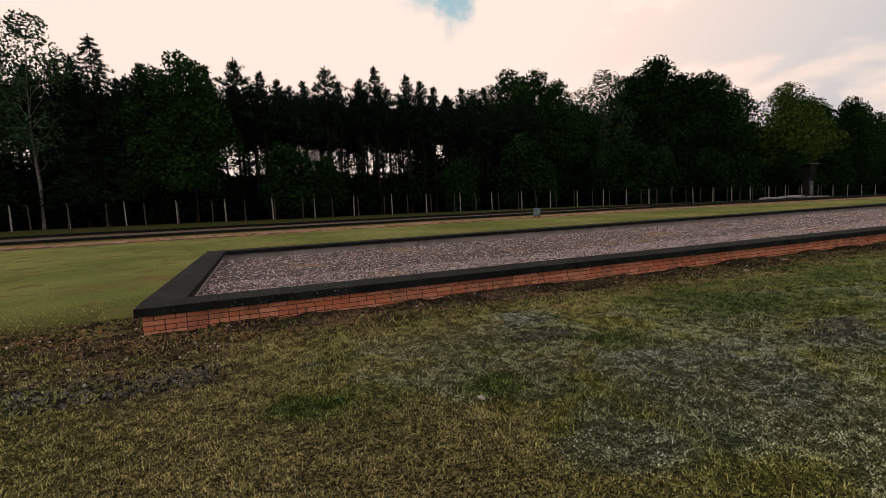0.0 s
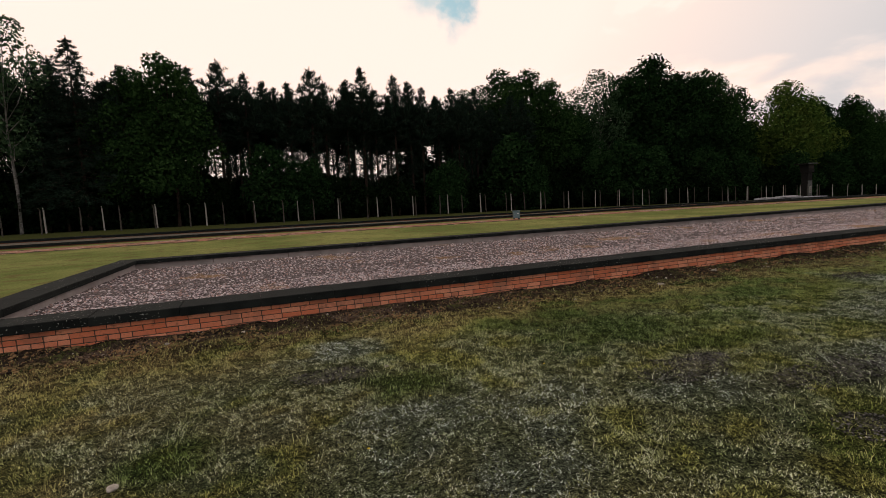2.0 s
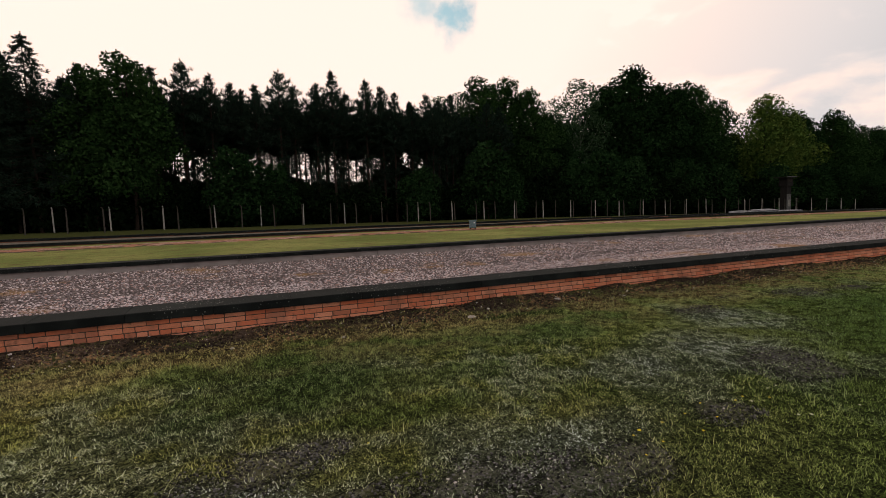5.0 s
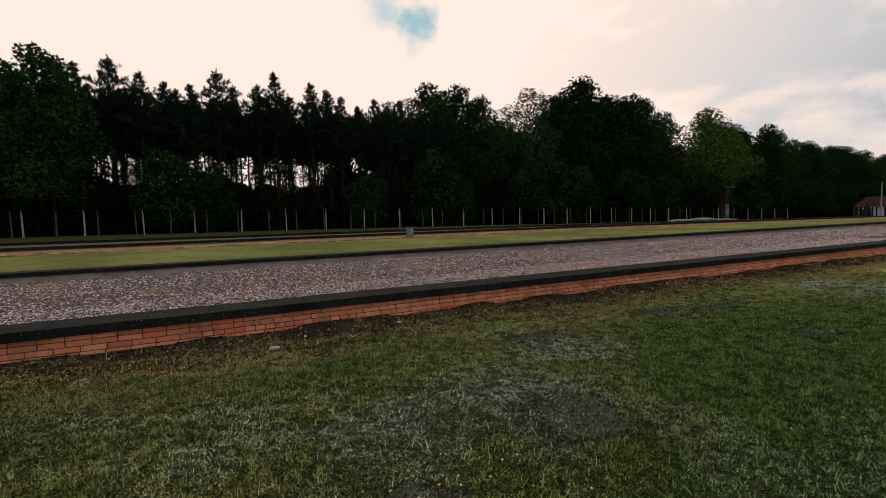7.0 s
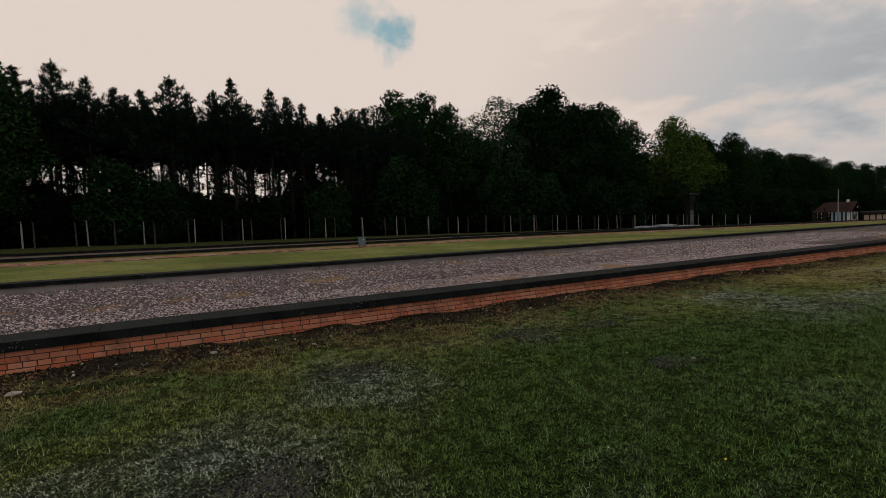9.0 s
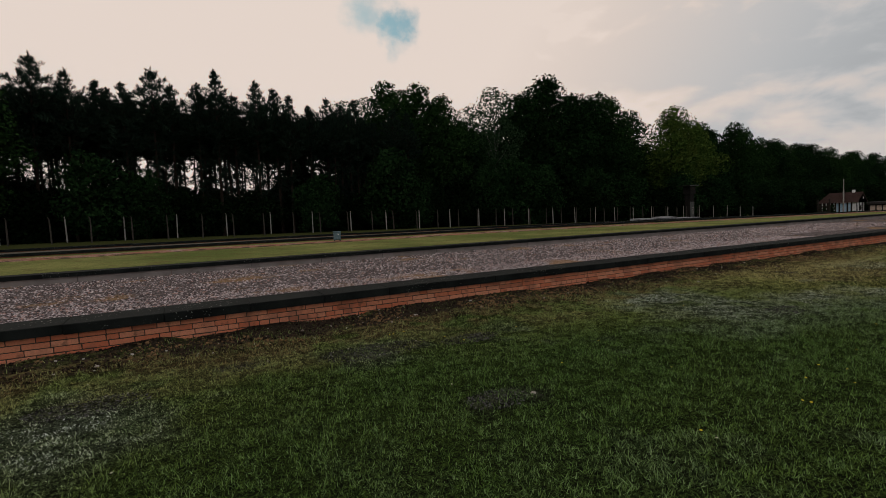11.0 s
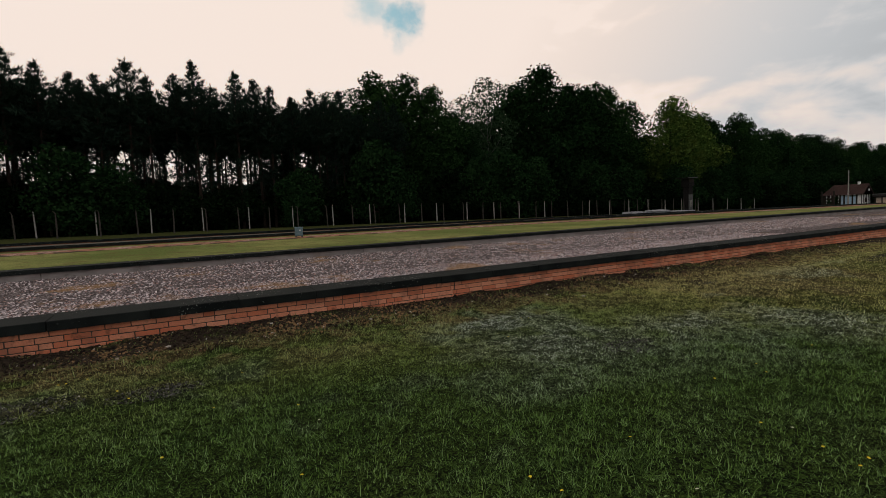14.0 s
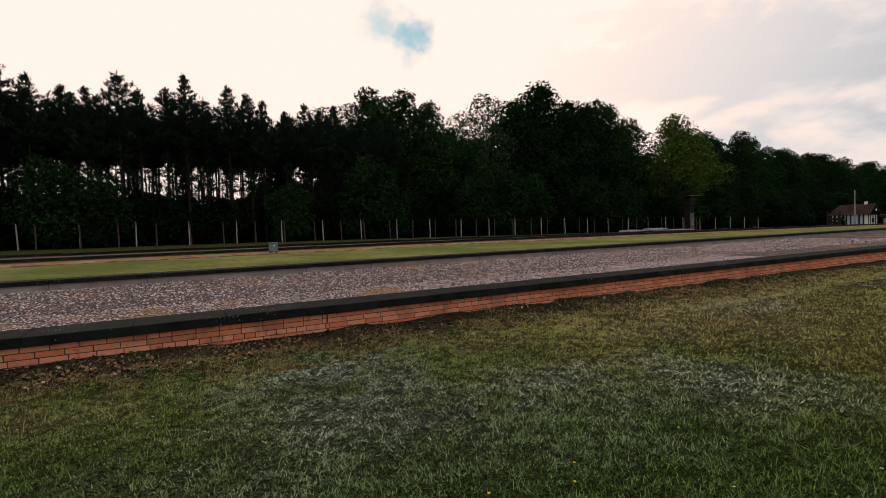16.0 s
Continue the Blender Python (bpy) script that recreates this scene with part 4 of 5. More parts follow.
put(elder, [(6.4, 56.2, 1.18, 0), (11.0, 56.0, 0.95, 120), (41.5, 57.0, 1.42, 60), (45, 58, 1.0, 200), (65.0, 58.5, 1.40, 300), (60, 59, 1.2, 30), (70.5, 58, 1.25, 90), (31, 57.5, 0.95, 170),
            (86, 60, 1.3, 10), (94, 59, 1.2, 150), (112, 60, 1.3, 220), (124, 60, 1.25, 330), (136, 60, 1.3, 90), (160, 62, 1.3, 10), (150, 62, 1.2, 80), (176, 63, 1.3, 200), (190, 64, 1.3, 290), (206, 64, 1.4, 20)], used)
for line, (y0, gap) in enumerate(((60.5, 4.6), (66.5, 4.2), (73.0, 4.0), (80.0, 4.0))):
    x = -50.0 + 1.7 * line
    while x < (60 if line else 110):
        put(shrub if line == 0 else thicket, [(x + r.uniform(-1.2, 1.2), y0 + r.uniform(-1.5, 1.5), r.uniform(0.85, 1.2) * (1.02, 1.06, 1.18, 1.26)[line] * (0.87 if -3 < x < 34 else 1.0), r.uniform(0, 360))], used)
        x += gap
for x in (-46, -38, -31, -24, -19, -14, -9, 33, 39, 44):
    put(filler, [(x + r.uniform(-2.0, 2.0), 72 + r.uniform(-3, 3), r.uniform(0.46, 0.60) + (0.14 if -25 < x < -8 else 0.0), r.uniform(0, 360))], used)
for x in range(48, 262, 9):
    put(shrub, [(x + r.uniform(-2, 2), 62 + r.uniform(-1, 1.5), r.uniform(1.0, 1.5), r.uniform(0, 360))], used)
    put(filler, [(x + r.uniform(-2, 2), 84 + r.uniform(-2, 2), r.uniform(0.85, 1.0), r.uniform(0, 360)), (x + 4 + r.uniform(-2, 2), 79 + r.uniform(-2, 2), r.uniform(0.85, 1.05), r.uniform(0, 360))], used)


# ---- watchtower ----
def boards(x0, x1, z0, z1, y, gap, lean=0.0, thick=0.04):
    out = []
    x = x0
    while x < x1 - 0.02:
        out.append(box(x, y, z0, min(x + gap - 0.015, x1), y + thick, z1))
        x += gap
    return out


def watchtower(x, y):
    z = float(height(x, y))
    t = thing("watchtower", "dark boarded wooden watchtower with a flat overhanging roof", "watchtower", at=pose(x, y, z))
    part("shaft", box(-0.62, -0.60, -0.3, 0.62, 0.62, 4.95, 0.03), M_BOARD, t, "weathered grey boarded lower shaft")
    for b in boards(-0.63, 0.63, 0.05, 3.4, -0.645, 0.18):
        part("board", b, M_GREYBOARD, t)
    for b in boards(-0.63, 0.63, 3.42, 4.9, -0.645, 0.18):
        part("board", b, M_BOARD, t)
    part("cabin", box(-0.85, -0.8, 4.96, 0.85, 0.8, 6.55, 0.03), M_BOARD, t)
    for b in boards(-0.86, 0.86, 4.98, 5.7, -0.845, 0.19):
        part("board", b, M_BOARD, t)
    # Black panel on the solid cabin stands in for the opening's inner shade.
    part("lookout_opening", box(-0.7, -0.825, 5.76, 0.7, -0.805, 6.35), M_TIMBER, t)
    roof = part("roof", box(-1.75, -1.3, 6.56, 1.2, 1.3, 6.72, 0.02), M_BOARD, t, "flat dark roof with wide eaves")
    part("fascia", box(-1.77, -1.34, 6.60, 1.22, -1.305, 6.76), M_GREYBOARD, roof)
    plate = part("notice_board", box(-0.22, -0.685, 1.05, 0.40, -0.65, 2.3, 0.01), M_POST, t, "pale notice board with unreadable marks")
    for k, (a, b) in enumerate(((1.2, 1.3), (1.62, 1.72), (2.04, 2.14))):
        part("mark", box(-0.09, -0.692, a, 0.27, -0.6855, b), M_TIMBER, plate)
    part("mark", box(-0.11, -0.692, 1.31, -0.03, -0.6855, 2.03), M_TIMBER, plate)
    part("mark", box(0.21, -0.692, 1.31, 0.29, -0.6855, 2.03), M_TIMBER, plate)


watchtower(105.2, 53.5)


def ruin_slab(x, y, w, d, h, turn, tilt):
    z = float(height(x, y))
    bm = box(-w / 2, -d / 2, 0, w / 2, d / 2, h, 0.05)
    rr = random.Random(int(x * 10))
    for v in bm.verts:
        v.co += Vector((rr.uniform(-0.12, 0.12), rr.uniform(-0.12, 0.12), rr.uniform(-0.05, 0.05) if v.co.z > h / 2 else 0))
    ob = tagged(new("concrete_slab", finish(bm, "concrete_slab", M_SLAB)), "broken blue-grey concrete slab lying on the ground", "concrete slab", "concrete slabs by the path")
    ob.matrix_basis = pose(x, y, z + 0.05, tilt, 0, turn)


ruin_slab(73.5, 39.5, 3.6, 2.4, 0.34, 12, 3)
ruin_slab(78.6, 40.0, 3.0, 2.0, 0.46, -16, 5)
ruin_slab(83.5, 40.0, 3.6, 2.2, 0.30, -8, 2)


# ---- house at the end of the grounds ----
def timber_house(x, y):
    z = float(height(x, y)) - 0.05
    t = thing("timber_house", "small white and pale blue half-timbered house with a brown roof", "house", at=pose(x, y, z, 0, 0, 0))
    part("wall", box(0, 0, -0.3, 4.6, 6.8, 2.75), M_WHITE, t)
    for k in range(9):
        a = 0.12 + k * 0.76
        part("panel", box(-0.03, a, 0.32, -0.005, a + (0.46 if k < 5 else 0.24), 2.55), M_BLUE if 0 < k < 5 else M_WHITE, t)
        part("timber_post", box(-0.09, a + (0.47 if k < 5 else 0.25), 0.0, -0.004, a + 0.75, 2.75), M_TIMBER, t)
    part("plinth", box(-0.06, -0.06, -0.3, 4.66, 6.86, 0.3), M_TIMBER, t)
    for k in range(6):
        a = 0.15 + k * 0.8
        part("timber_post", box(a, -0.09, 0.31, a + 0.14, -0.004, 2.75), M_TIMBER, t)
    # The doorway's shade is a black sheet set before the solid wall.
    door = part("door", box(-0.12, 4.3, 0.1, -0.092, 5.3, 2.15), M_TIMBER, t, "black panel for the shade of an open doorway")
    part("frame", box(-0.14, 4.2, 0.1, -0.093, 4.29, 2.25), M_WHITE, door)
    win = part("window", box(1.7, -0.125, 0.95, 2.7, -0.095, 2.0), M_TIMBER, t)
    part("frame", box(1.62, -0.13, 0.86, 2.78, -0.096, 0.94), M_WHITE, win)
    bm = bmesh.new()
    p = [(-0.5, -0.5, 2.75), (5.1, -0.5, 2.75), (5.1, 7.3, 2.75), (-0.5, 7.3, 2.75), (2.3, -0.5, 5.1), (2.3, 5.9, 5.1)]
    v = [bm.verts.new(c) for c in p]
    for f in ((0, 4, 5, 3), (1, 2, 5, 4), (3, 5, 2), (0, 1, 4), (3, 2, 1, 0)):
        bm.faces.new([v[i] for i in f])
    roof = part("roof", bm, M_ROOF, t)
    for k in range(9):
        f = (k + 1) / 10
        part("tile_course", box(-0.52 + 2.8 * f, -0.52, 2.78 + 2.35 * f, -0.40 + 2.8 * f, 7.3 - 1.4 * f, 2.83 + 2.35 * f), M_ROOF, roof)
    bm = bmesh.new()
    tri = [bm.verts.new(c) for c in ((-0.1, -0.515, 2.76), (4.7, -0.515, 2.76), (2.3, -0.515, 4.75))]
    bm.faces.new(tri)
    bmesh.ops.solidify(bm, geom=bm.faces[:], thickness=0.04)
    part("gable", bm, M_TIMBER, t)
    part("gable_light", box(2.0, -0.60, 3.5, 2.5, -0.56, 3.95), M_WHITE, t, "small white gable window")
    chimney = part("chimney", box(2.15, 1.0, 4.9, 2.55, 1.45, 5.6), M_WHITE, roof, "short white chimney")
    return t


timber_house(148.0, 41.9)


def gate_frame(x, y):
    t = thing("gate_frame", "dark timber gate frame before the timbered house", "gate", at=pose(x, y, float(height(x, y))))
    for a in (0.0, 2.3):
        post = part("post", box(-0.14, a - 0.14, -0.3, 0.14, a + 0.14, 3.7, 0.02), M_TIMBER, t)
        part("cap", box(-0.2, a - 0.2, 3.702, 0.2, a + 0.2, 3.78, 0.01), M_TIMBER, post)
    part("cross_beam", box(-0.1, 0.145, 1.9, 0.1, 2.155, 2.25, 0.02), M_TIMBER, t)
    part("lower_rail", box(-0.07, 0.145, 0.5, 0.07, 2.155, 1.1, 0.02), M_TIMBER, t)


gate_frame(144.2, 45.3)


def long_shed(x, y):
    z = float(height(x, y)) - 0.05
    t = thing("long_shed", "low shed with peach plaster between dark posts and a felt roof", "shed", at=pose(x, y, z))
    part("wall", box(0, -24, -0.3, 5.5, 0, 2.0), M_TIMBER, t)
    for k in range(7):
        part("panel", box(-0.03, -1.25 - k * 1.15, 0.3, -0.004, -0.35 - k * 1.15, 1.85), M_PEACH, t)
    part("panel", box(-0.03, -14.5, 0.3, -0.004, -13.0, 1.85), M_WHITE, t, "white plaster panel")
    roof = part("roof", box(-0.7, -24.6, 2.01, 6.2, 0.1, 2.75, 0.08), M_DARKROOF, t)
    part("eaves_board", box(-0.75, -24.6, 2.56, -0.705, 0.1, 2.72), M_GREYBOARD, roof)


long_shed(152.8, 41.3)

pole = thing("flag_pole", "tall pale flag pole before the timbered house", "flag pole", at=pose(145.5, 43.2, float(height(145.5, 43.2))))
part("shaft", tube([(0, 0, -0.3), (0, 0, 4), (0, 0, 7.9)], [0.17, 0.14, 0.09], 8), M_POST, pole)
part("cap", tube([(0, 0, 7.9), (0, 0, 8.0), (0, 0, 8.1)], [0.08, 0.12, 0.04], 8), M_POST, pole)
thuja = broad_tree(207, 3.2, 1.7, M_OAK, M_BARK, "small dark conifer before the timbered house", "shrub", "conifers by the house", 0.08, 500, 0.14, "garden_conifer", 9)
put(thuja, [(145.8, 45.4, 0.8, 0), (145.6, 46.8, 0.75, 130)], used)


# ---- soil, stones and flowers ----
pebbles("soil_clods", 26000, -1.8, 34, -1.05, -0.01, 0.005, 0.022, M_CLOD, 21, "dark clods, moss and grit along the brick wall", "soil", lambda x, y: ground_z(x, y), HALF)
pebbles("soil_clods", 4200, -1.0, 30, -0.85, -0.03, 0.012, 0.036, M_CLOD, 25, "larger dark clods of soil along the brick wall", "soil", lambda x, y: ground_z(x, y))
pebbles("soil_clods", 8000, -2.6, 1.0, -2.4, 1.4, 0.006, 0.032, M_CLOD, 23, "dark crumbs of soil and dead leaves by the corner", "soil", lambda x, y: ground_z(x, y))


def grit(seed):
    """Crumbs of soil on the worn patches of the lawn."""
    q = np.random.default_rng(seed)
    spots = []
    for cx, cy, rx, ry in WORN:
        n = int(2600 * (rx * ry) ** 0.5)
        a, d = q.uniform(0, 2 * np.pi, n), np.sqrt(q.random(n)) * 1.1
        spots.append(np.stack([cx + rx * d * np.cos(a), cy + ry * d * np.sin(a)], -1))
    at = np.concatenate(spots)
    size = q.uniform(0.003, 0.014, len(at))
    v, f = scatter(*OCTA, np.stack([at[:, 0], at[:, 1], ground_z(at[:, 0], at[:, 1]) + 0.2 * size], -1), size, seed + 1, (1, 1, 0.7))
    return tagged(new("soil_crumbs", raw_mesh("soil_crumbs", v, f, M_CLOD)), "grey-brown crumbs of soil on worn lawn patches", "soil", kind="stuff")


grit(27)


def pale_stone(x, y, s, seed):
    bm = bmesh.new()
    bmesh.ops.create_icosphere(bm, subdivisions=2, radius=s)
    rr = random.Random(seed)
    k = Vector((rr.uniform(0.8, 1.4), rr.uniform(0.6, 1.0), rr.uniform(0.35, 0.6)))
    for v in bm.verts:
        v.co = Vector((v.co.x * k.x, v.co.y * k.y, v.co.z * k.z)) * (1 + 0.35 * (noise.noise(v.co * (2.0 / s) * 0.5 + Vector((seed, 0, 0)))))
    ob = tagged(new("stone", finish(bm, "stone", M_PEBBLE)), "small pale stone lying in the grass", "stone", "loose stones in the lawn")
    ob.matrix_basis = pose(x, y, float(ground_z(np.float64(x), np.float64(y))) + 0.2 * s, 0, 0, rr.uniform(0, 360))


for k, (x, y, s) in enumerate(((3.02, -3.88, 0.035), (2.81, -0.50, 0.03), (10.31, -0.93, 0.055), (8.44, -1.05, 0.03), (7.15, -0.95, 0.035), (16.50, -3.98, 0.022), (12.12, -0.5, 0.045),
                               (19.5, -0.67, 0.03), (17.1, -0.62, 0.035), (13.3, -0.75, 0.03), (0.9, -0.9, 0.03), (5.0, -2.6, 0.022), (18.1, -0.8, 0.03), (22.8, -1.3, 0.03))):
    pale_stone(x, y, s, k)


def flower(name, head, label, group):
    t = thing(name, label, "flower", group)
    part("stem", tube([(0, 0, -0.01), (0.004, 0, 0.04), (0.0, 0.003, 0.075)], [0.0028, 0.0024, 0.002], 4), M_STEM, t)
    bm = bmesh.new()
    for ring, (n, reach, z) in enumerate(((11, 0.020, 0.078), (8, 0.013, 0.083))):
        c = bm.verts.new((0, 0, z + 0.003))
        tips = []
        for k in range(n):
            a = 2 * math.pi * (k + 0.5 * ring) / n
            w = math.pi / n * 0.9
            left = bm.verts.new((0.7 * reach * math.cos(a - w), 0.7 * reach * math.sin(a - w), z + 0.004))
            right = bm.verts.new((0.7 * reach * math.cos(a + w), 0.7 * reach * math.sin(a + w), z + 0.004))
            tip = bm.verts.new((reach * math.cos(a), reach * math.sin(a), z + 0.006))
            bm.faces.new((c, left, tip, right))
    part("flower_head", bm, head, t)
    return t


def sow(first, places, seed):
    rr = random.Random(seed)
    for k, (x, y) in enumerate(places):
        m = pose(x, y, float(ground_z(np.float64(x), np.float64(y))), rr.uniform(-14, 14), rr.uniform(-14, 14), rr.uniform(0, 360)) @ Matrix.Scale(0.72, 4)
        if k:
            copy_thing(first, m)
        else:
            first.matrix_basis = m


rr = random.Random(77)
yellow = [(9.70, -4.71), (9.72, -4.88), (8.05, -4.05), (6.3, -3.4), (5.1, -3.6), (19.6, -4.9), (20.9, -4.6), (17.9, -5.2), (18.9, -5.1), (20.4, -5.2), (22.4, -4.6), (16.9, -5.1), (13.6, -5.3), (14.6, -5.4)]
yellow += [(9.62, -4.74), (9.95, -4.66), (10.1, -4.86), (10.2, -4.62), (10.35, -4.78), (10.45, -4.57), (10.7, -4.66), (10.85, -4.6), (9.5, -4.95), (11.0, -4.7)]
yellow += [(21.48, -4.59), (20.31, -5.74), (20.38, -5.54), (20.43, -5.71), (20.37, -5.82), (16.34, -1.56), (18.85, -4.91), (18.42, -5.0), (18.57, -5.27), (19.08, -5.33), (16.49, -1.54), (22.7, -0.9), (25.41, -2.21), (22.51, -1.62), (23.76, -3.32)]
yellow += [(rr.uniform(16, 26), rr.uniform(-5.6, -1.4)) for k in range(16)] + [(rr.uniform(1.5, 7), rr.uniform(-4.5, -1.6)) for k in range(6)]
sow(flower("dandelion", M_YELLOW, "yellow dandelion in the short grass", "dandelions in the lawn"), yellow, 3)
cream = [(rr.uniform(10.2, 11.5), rr.uniform(-5.1, -4.55)) for k in range(6)] + [(rr.uniform(13, 26), rr.uniform(-5.6, -1.4)) for k in range(22)] + [(rr.uniform(19.5, 22), rr.uniform(-1.4, -0.9)) for k in range(10)]
sow(flower("daisy", M_CREAM, "small cream white flower on a thin stalk", "daisies in the lawn"), cream, 4)


# ---- grass ----
def blades(name, n, x0, x1, y0, y1, low, high, width, seed, label, thin=1.0):
    """Bent blades, sparser on bare soil; each blade is a tapered strip of three corners and a knee."""
    q = np.random.default_rng(seed)
    x, y = q.uniform(x0, x1, n), q.uniform(y0, y1, n)
    b, d, p, u, w = turf(x, y)
    keep = (q.random(n) > b * 0.97) & (q.random(n) < 0.45 + 0.75 * fractal(x, y, 0.5, 91)) & ~((y > -0.1) & (x > -0.12) & (y < 9.9))
    x, y, b, d, p, u, w = [a[keep] for a in (x, y, b, d, p, u, w)]
    n = len(x)
    z = ground_z(x, y)
    tall = q.uniform(low, high, n) * (0.55 + 0.9 * fractal(x, y, 1.1, 95)) * (1 - 0.45 * p - 0.25 * d)
    a, lean = q.uniform(0, 2 * np.pi, n), q.uniform(0.25, 1.25, n) + 0.5 * p
    side = np.stack([-np.sin(a), np.cos(a), np.zeros(n)], -1) * (width * q.uniform(0.7, 1.3, n) * (1 + 0.5 * p))[:, None]
    out = np.stack([np.cos(a) * np.sin(lean), np.sin(a) * np.sin(lean), np.cos(lean)], -1)
    base = np.stack([x, y, z - 0.004], -1)
    knee = base + np.stack([out[:, 0] * 0.35, out[:, 1] * 0.35, 0.25 + 0.5 * out[:, 2]], -1) * (0.75 * tall)[:, None]
    tip = base + out * tall[:, None] + np.stack([0 * x, 0 * x, 0.12 * tall], -1)
    v = np.stack([base - side, base + side, knee + 0.75 * side, tip, knee - 0.75 * side], 1).reshape(-1, 3)
    f = (np.array([[0, 1, 2, 4]])[None] + (5 * np.arange(n))[:, None, None]).reshape(-1, 4)
    g = (np.array([[4, 2, 3, 3]])[None] + (5 * np.arange(n))[:, None, None]).reshape(-1, 4)
    tone = q.random(n)
    five = lambda values: np.repeat(values, 5)
    me = bpy.data.meshes.new(name)
    me.vertices.add(len(v))
    me.vertices.foreach_set("co", v.astype(np.float32).ravel())
    loops = np.concatenate([f.ravel(), g[:, :3].ravel()]).astype(np.int32)
    me.loops.add(len(loops))
    me.loops.foreach_set("vertex_index", loops)
    me.polygons.add(2 * n)
    me.polygons.foreach_set("loop_start", np.concatenate([np.arange(0, 4 * n, 4), 4 * n + np.arange(0, 3 * n, 3)]).astype(np.int32))
    for key, values in (("bare", 0.25 * b), ("dry", d), ("pale", p), ("burnt", u), ("lush", w), ("tone", tone)):
        me.attributes.new(key, "FLOAT", "POINT").data.foreach_set("value", five(values).astype(np.float32))
    me.update(calc_edges=True)
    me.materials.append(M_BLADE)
    return tagged(new(name, me), label, "grass", kind="stuff")


def moss(name, n, x0, x1, y0, y1, low, high, width, seed, label, edge=lambda x: 1.0, shy=0.82):
    """Very many short one-sided tips that cover the darkened ground."""
    q = np.random.default_rng(seed)
    x, y = q.uniform(x0, x1, n), q.uniform(y0, y1, n)
    b, d, p, u, w = turf(x, y)
    tuftiness = fractal(x, y, 0.075, 191)
    keep = (q.random(n) > b * shy) & (q.random(n) < (0.2 + 1.2 * fractal(x, y, 0.2, 91)) * (0.12 + 1.25 * step(tuftiness, 0.36, 0.60)) * cover(x, y) * edge(x)) & ~((y > -0.1) & (x > -0.12) & (y < 9.9))
    x, y, b, d, p, u, w = [a[keep] for a in (x, y, b, d, p, u, w)]
    n = len(x)
    tall = q.uniform(low, high, n) * (0.5 + 1.0 * fractal(x, y, 0.9, 95)) * (0.45 + 1.1 * fractal(x, y, 0.075, 191)) * (1 - 0.25 * p + 0.5 * w)
    a, lean = q.uniform(0, 2 * np.pi, n), q.uniform(0.45, 1.5, n)
    lean = lean * (1 - p) + p * q.uniform(1.0, 1.5, n)
    base = np.stack([x, y, ground_z(x, y) - 0.003], -1)
    side = np.stack([-np.sin(a), np.cos(a), q.uniform(-0.4, 0.4, n)], -1) * (width * q.uniform(0.6, 1.5, n) * (1 + 1.1 * p))[:, None]
    tip = base + np.stack([np.cos(a) * np.sin(lean), np.sin(a) * np.sin(lean), np.cos(lean) + 0.15], -1) * tall[:, None]
    v = np.stack([base - side, base + side, tip], 1).reshape(-1, 3)
    three = lambda values: np.repeat(values, 3)
    tone, chance = q.random(n), q.random(n)
    dull = chance < 0.54 * p + 0.24 * w + 0.04
    tone, p = np.where(dull, 0.22 * tone, 1 - (1 - tone) * (1 - 0.65 * p)), np.where(dull, 0.25 * p, np.minimum(1.0, 1.25 * p))
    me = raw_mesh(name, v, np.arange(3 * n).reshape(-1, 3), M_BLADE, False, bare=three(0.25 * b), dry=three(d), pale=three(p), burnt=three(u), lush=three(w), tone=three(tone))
    return tagged(new(name, me), label, "grass", kind="stuff")


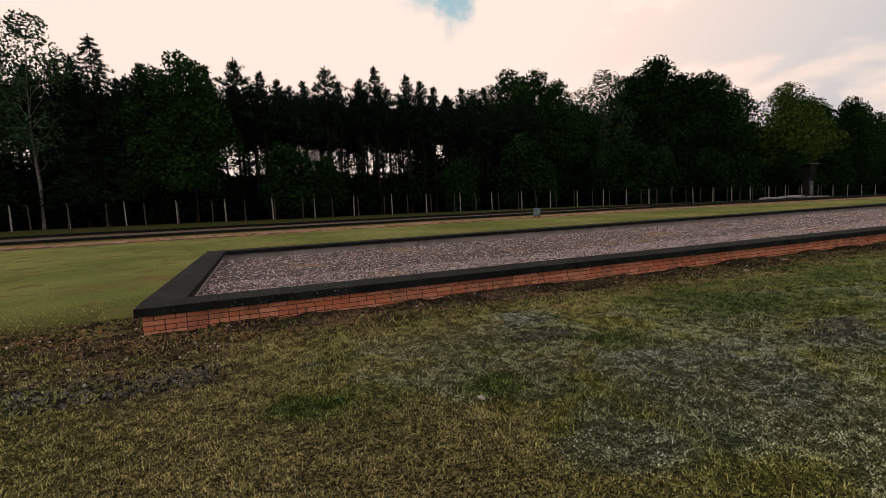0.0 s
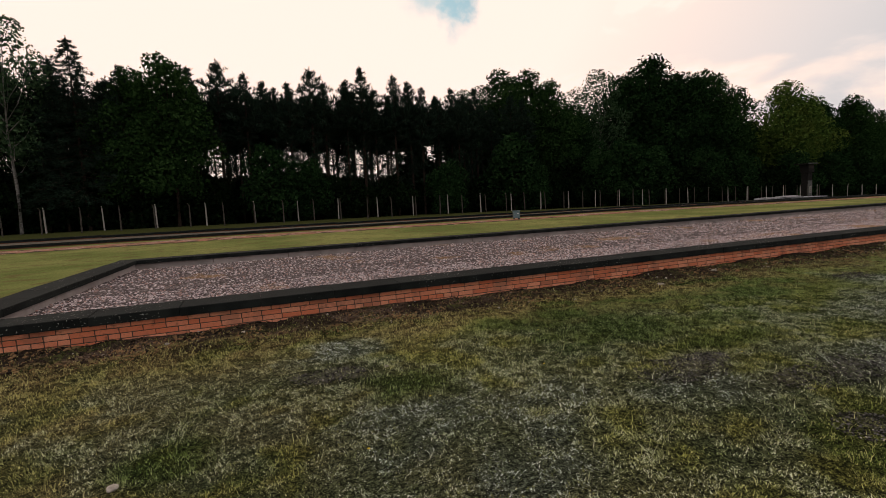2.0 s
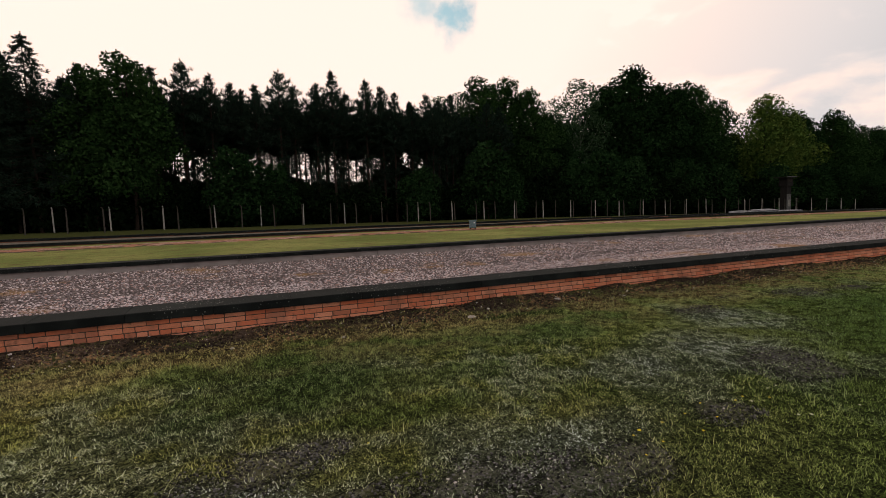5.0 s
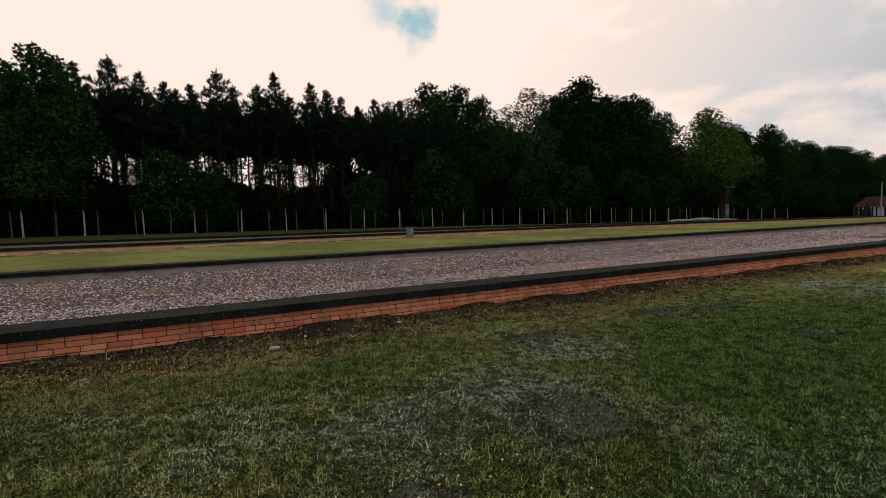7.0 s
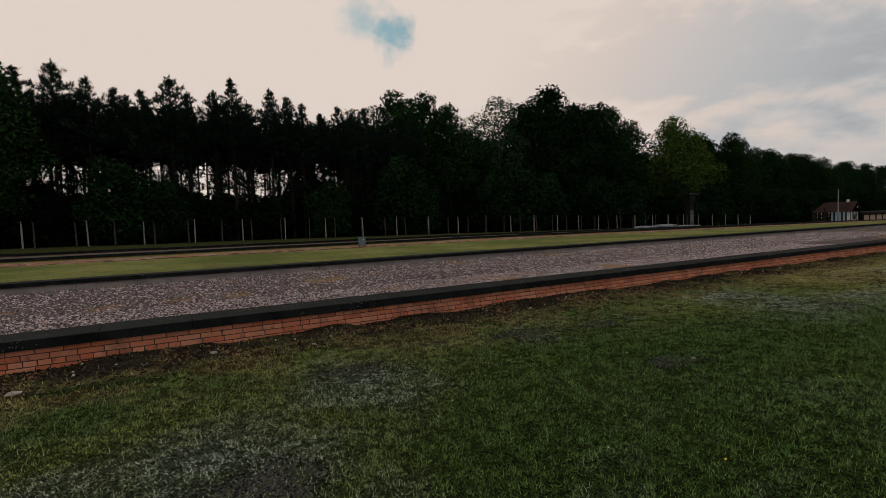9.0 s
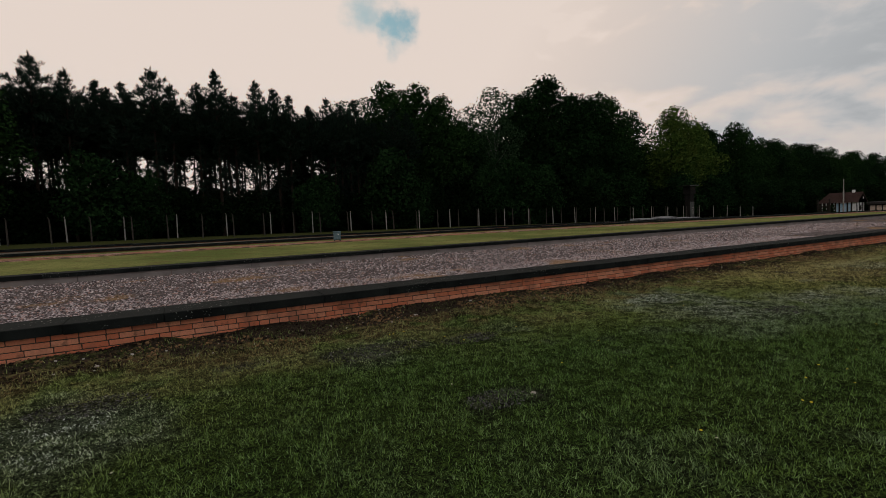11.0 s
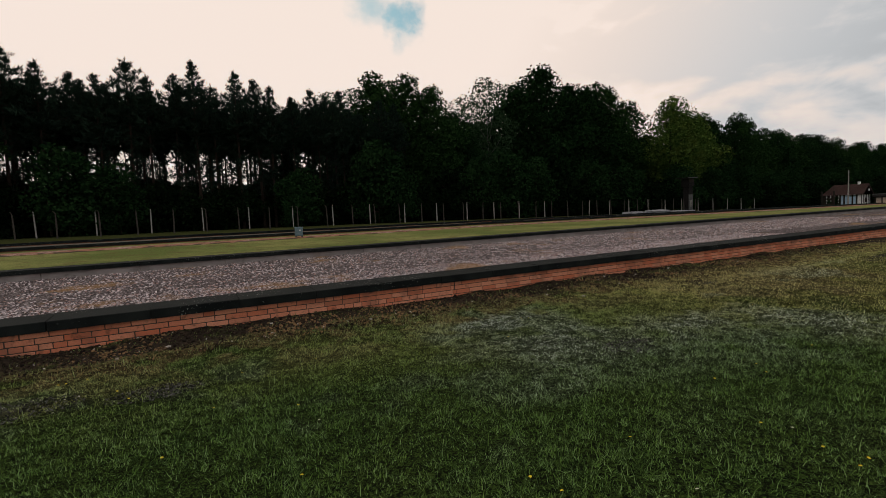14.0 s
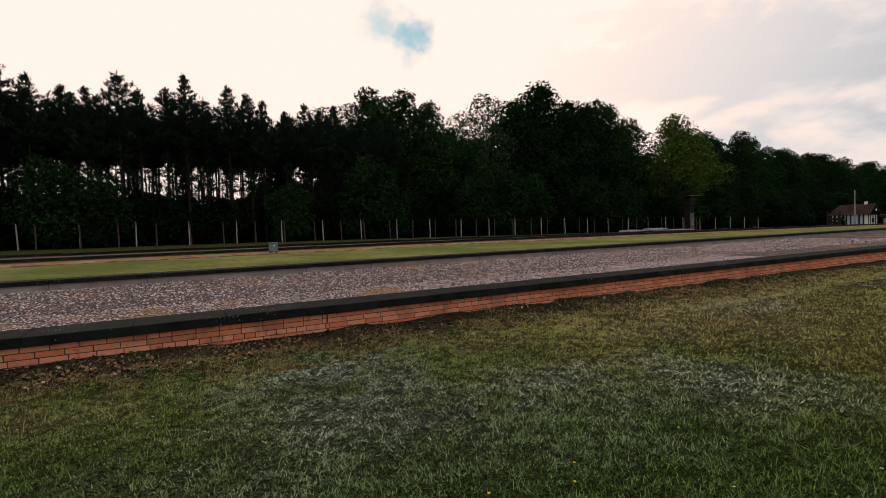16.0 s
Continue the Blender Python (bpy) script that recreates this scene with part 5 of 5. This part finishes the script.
moss("lawn_moss", 1600000, -2.5, 25.5, -6.6, -0.75, 0.007, 0.027, 0.0027, 211, "short mossy lawn grass in green and dry patches", lambda x: step(x, -2.5, -0.5) * step(x, 25.5, 22.5))
moss("lawn_moss", 300000, 22.0, 42.0, -7.6, -0.4, 0.014, 0.042, 0.0037, 212, "short mossy lawn grass in green and dry patches", lambda x: step(x, 22.0, 25.0))
moss("lawn_moss", 130000, -9.0, 0.0, -7.6, 4.5, 0.016, 0.05, 0.0048, 213, "yellowish lawn grass beside the foundation", lambda x: np.where(x > -2.5, 0.6, 1.0))
moss("wall_weeds", 150000, -1.5, 34.0, -1.9, -0.03, 0.012, 0.05, 0.0034, 214, "brown dead grass and low weeds on the soil along the wall", lambda x: 1.0, 0.68)
blades("lawn_grass", 34000, -1.5, 24.5, -6.2, -0.9, 0.03, 0.085, 0.0022, 201, "scattered longer grass blades in the lawn")
blades("lawn_grass", 6000, -1.5, 40.0, -1.0, -0.05, 0.03, 0.08, 0.003, 204, "weeds and grass tufts along the wall")


# ---- bricks ----
BRICK = (0.25, 0.12, 0.0605)
PITCH = 0.0715


def brick_mesh(length, seed):
    q = random.Random(seed)
    bm = box(0, 0, 0, length, 0.1, BRICK[2], 0.004)
    for v in bm.verts:
        v.co += Vector((q.uniform(-0.002, 0.002), q.uniform(-0.003, 0.002) if v.co.y < 0.05 else 0, q.uniform(-0.0015, 0.0015)))
    return finish(bm, "brick", M_BRICK)


LONG = [brick_mesh(0.25, s) for s in range(4)]
SHORT = [brick_mesh(0.12, s + 10) for s in range(3)]
q = random.Random(13)
rest = bmesh.new()
JOINT = 21.2
for course in range(4):
    x = 0.0 if course % 2 == 0 else -0.13
    k = 0
    while x < BED_X1 - 0.3:
        header = (course == 1 and (x * 0.21 % 1) < 0.45) or q.random() < 0.09
        length = 0.12 if header else 0.25
        if abs(x - JOINT) < length and x < JOINT:
            length = max(0.05, JOINT - x - 0.012)
        if x >= 0 or length + x > 0.05:
            start = max(x, 0.0)
            m = pose(start, q.uniform(-0.003, 0.003), -0.002 + course * PITCH, 0, 0, q.uniform(-0.3, 0.3))
            if start < 18.6 and start == x and length in (0.12, 0.25):
                part("brick", q.choice(SHORT if header else LONG), M_BRICK, south, at=m)
            else:
                box(start, -0.002 + q.uniform(-0.003, 0.003), -0.002 + course * PITCH, x + length, 0.1, -0.002 + course * PITCH + BRICK[2], 0.0, rest)
        x += length + (0.022 if abs(x + length - JOINT) < 0.02 else 0.011)
tagged(part("brickwork", rest, M_BRICK, south), kind="stuff")
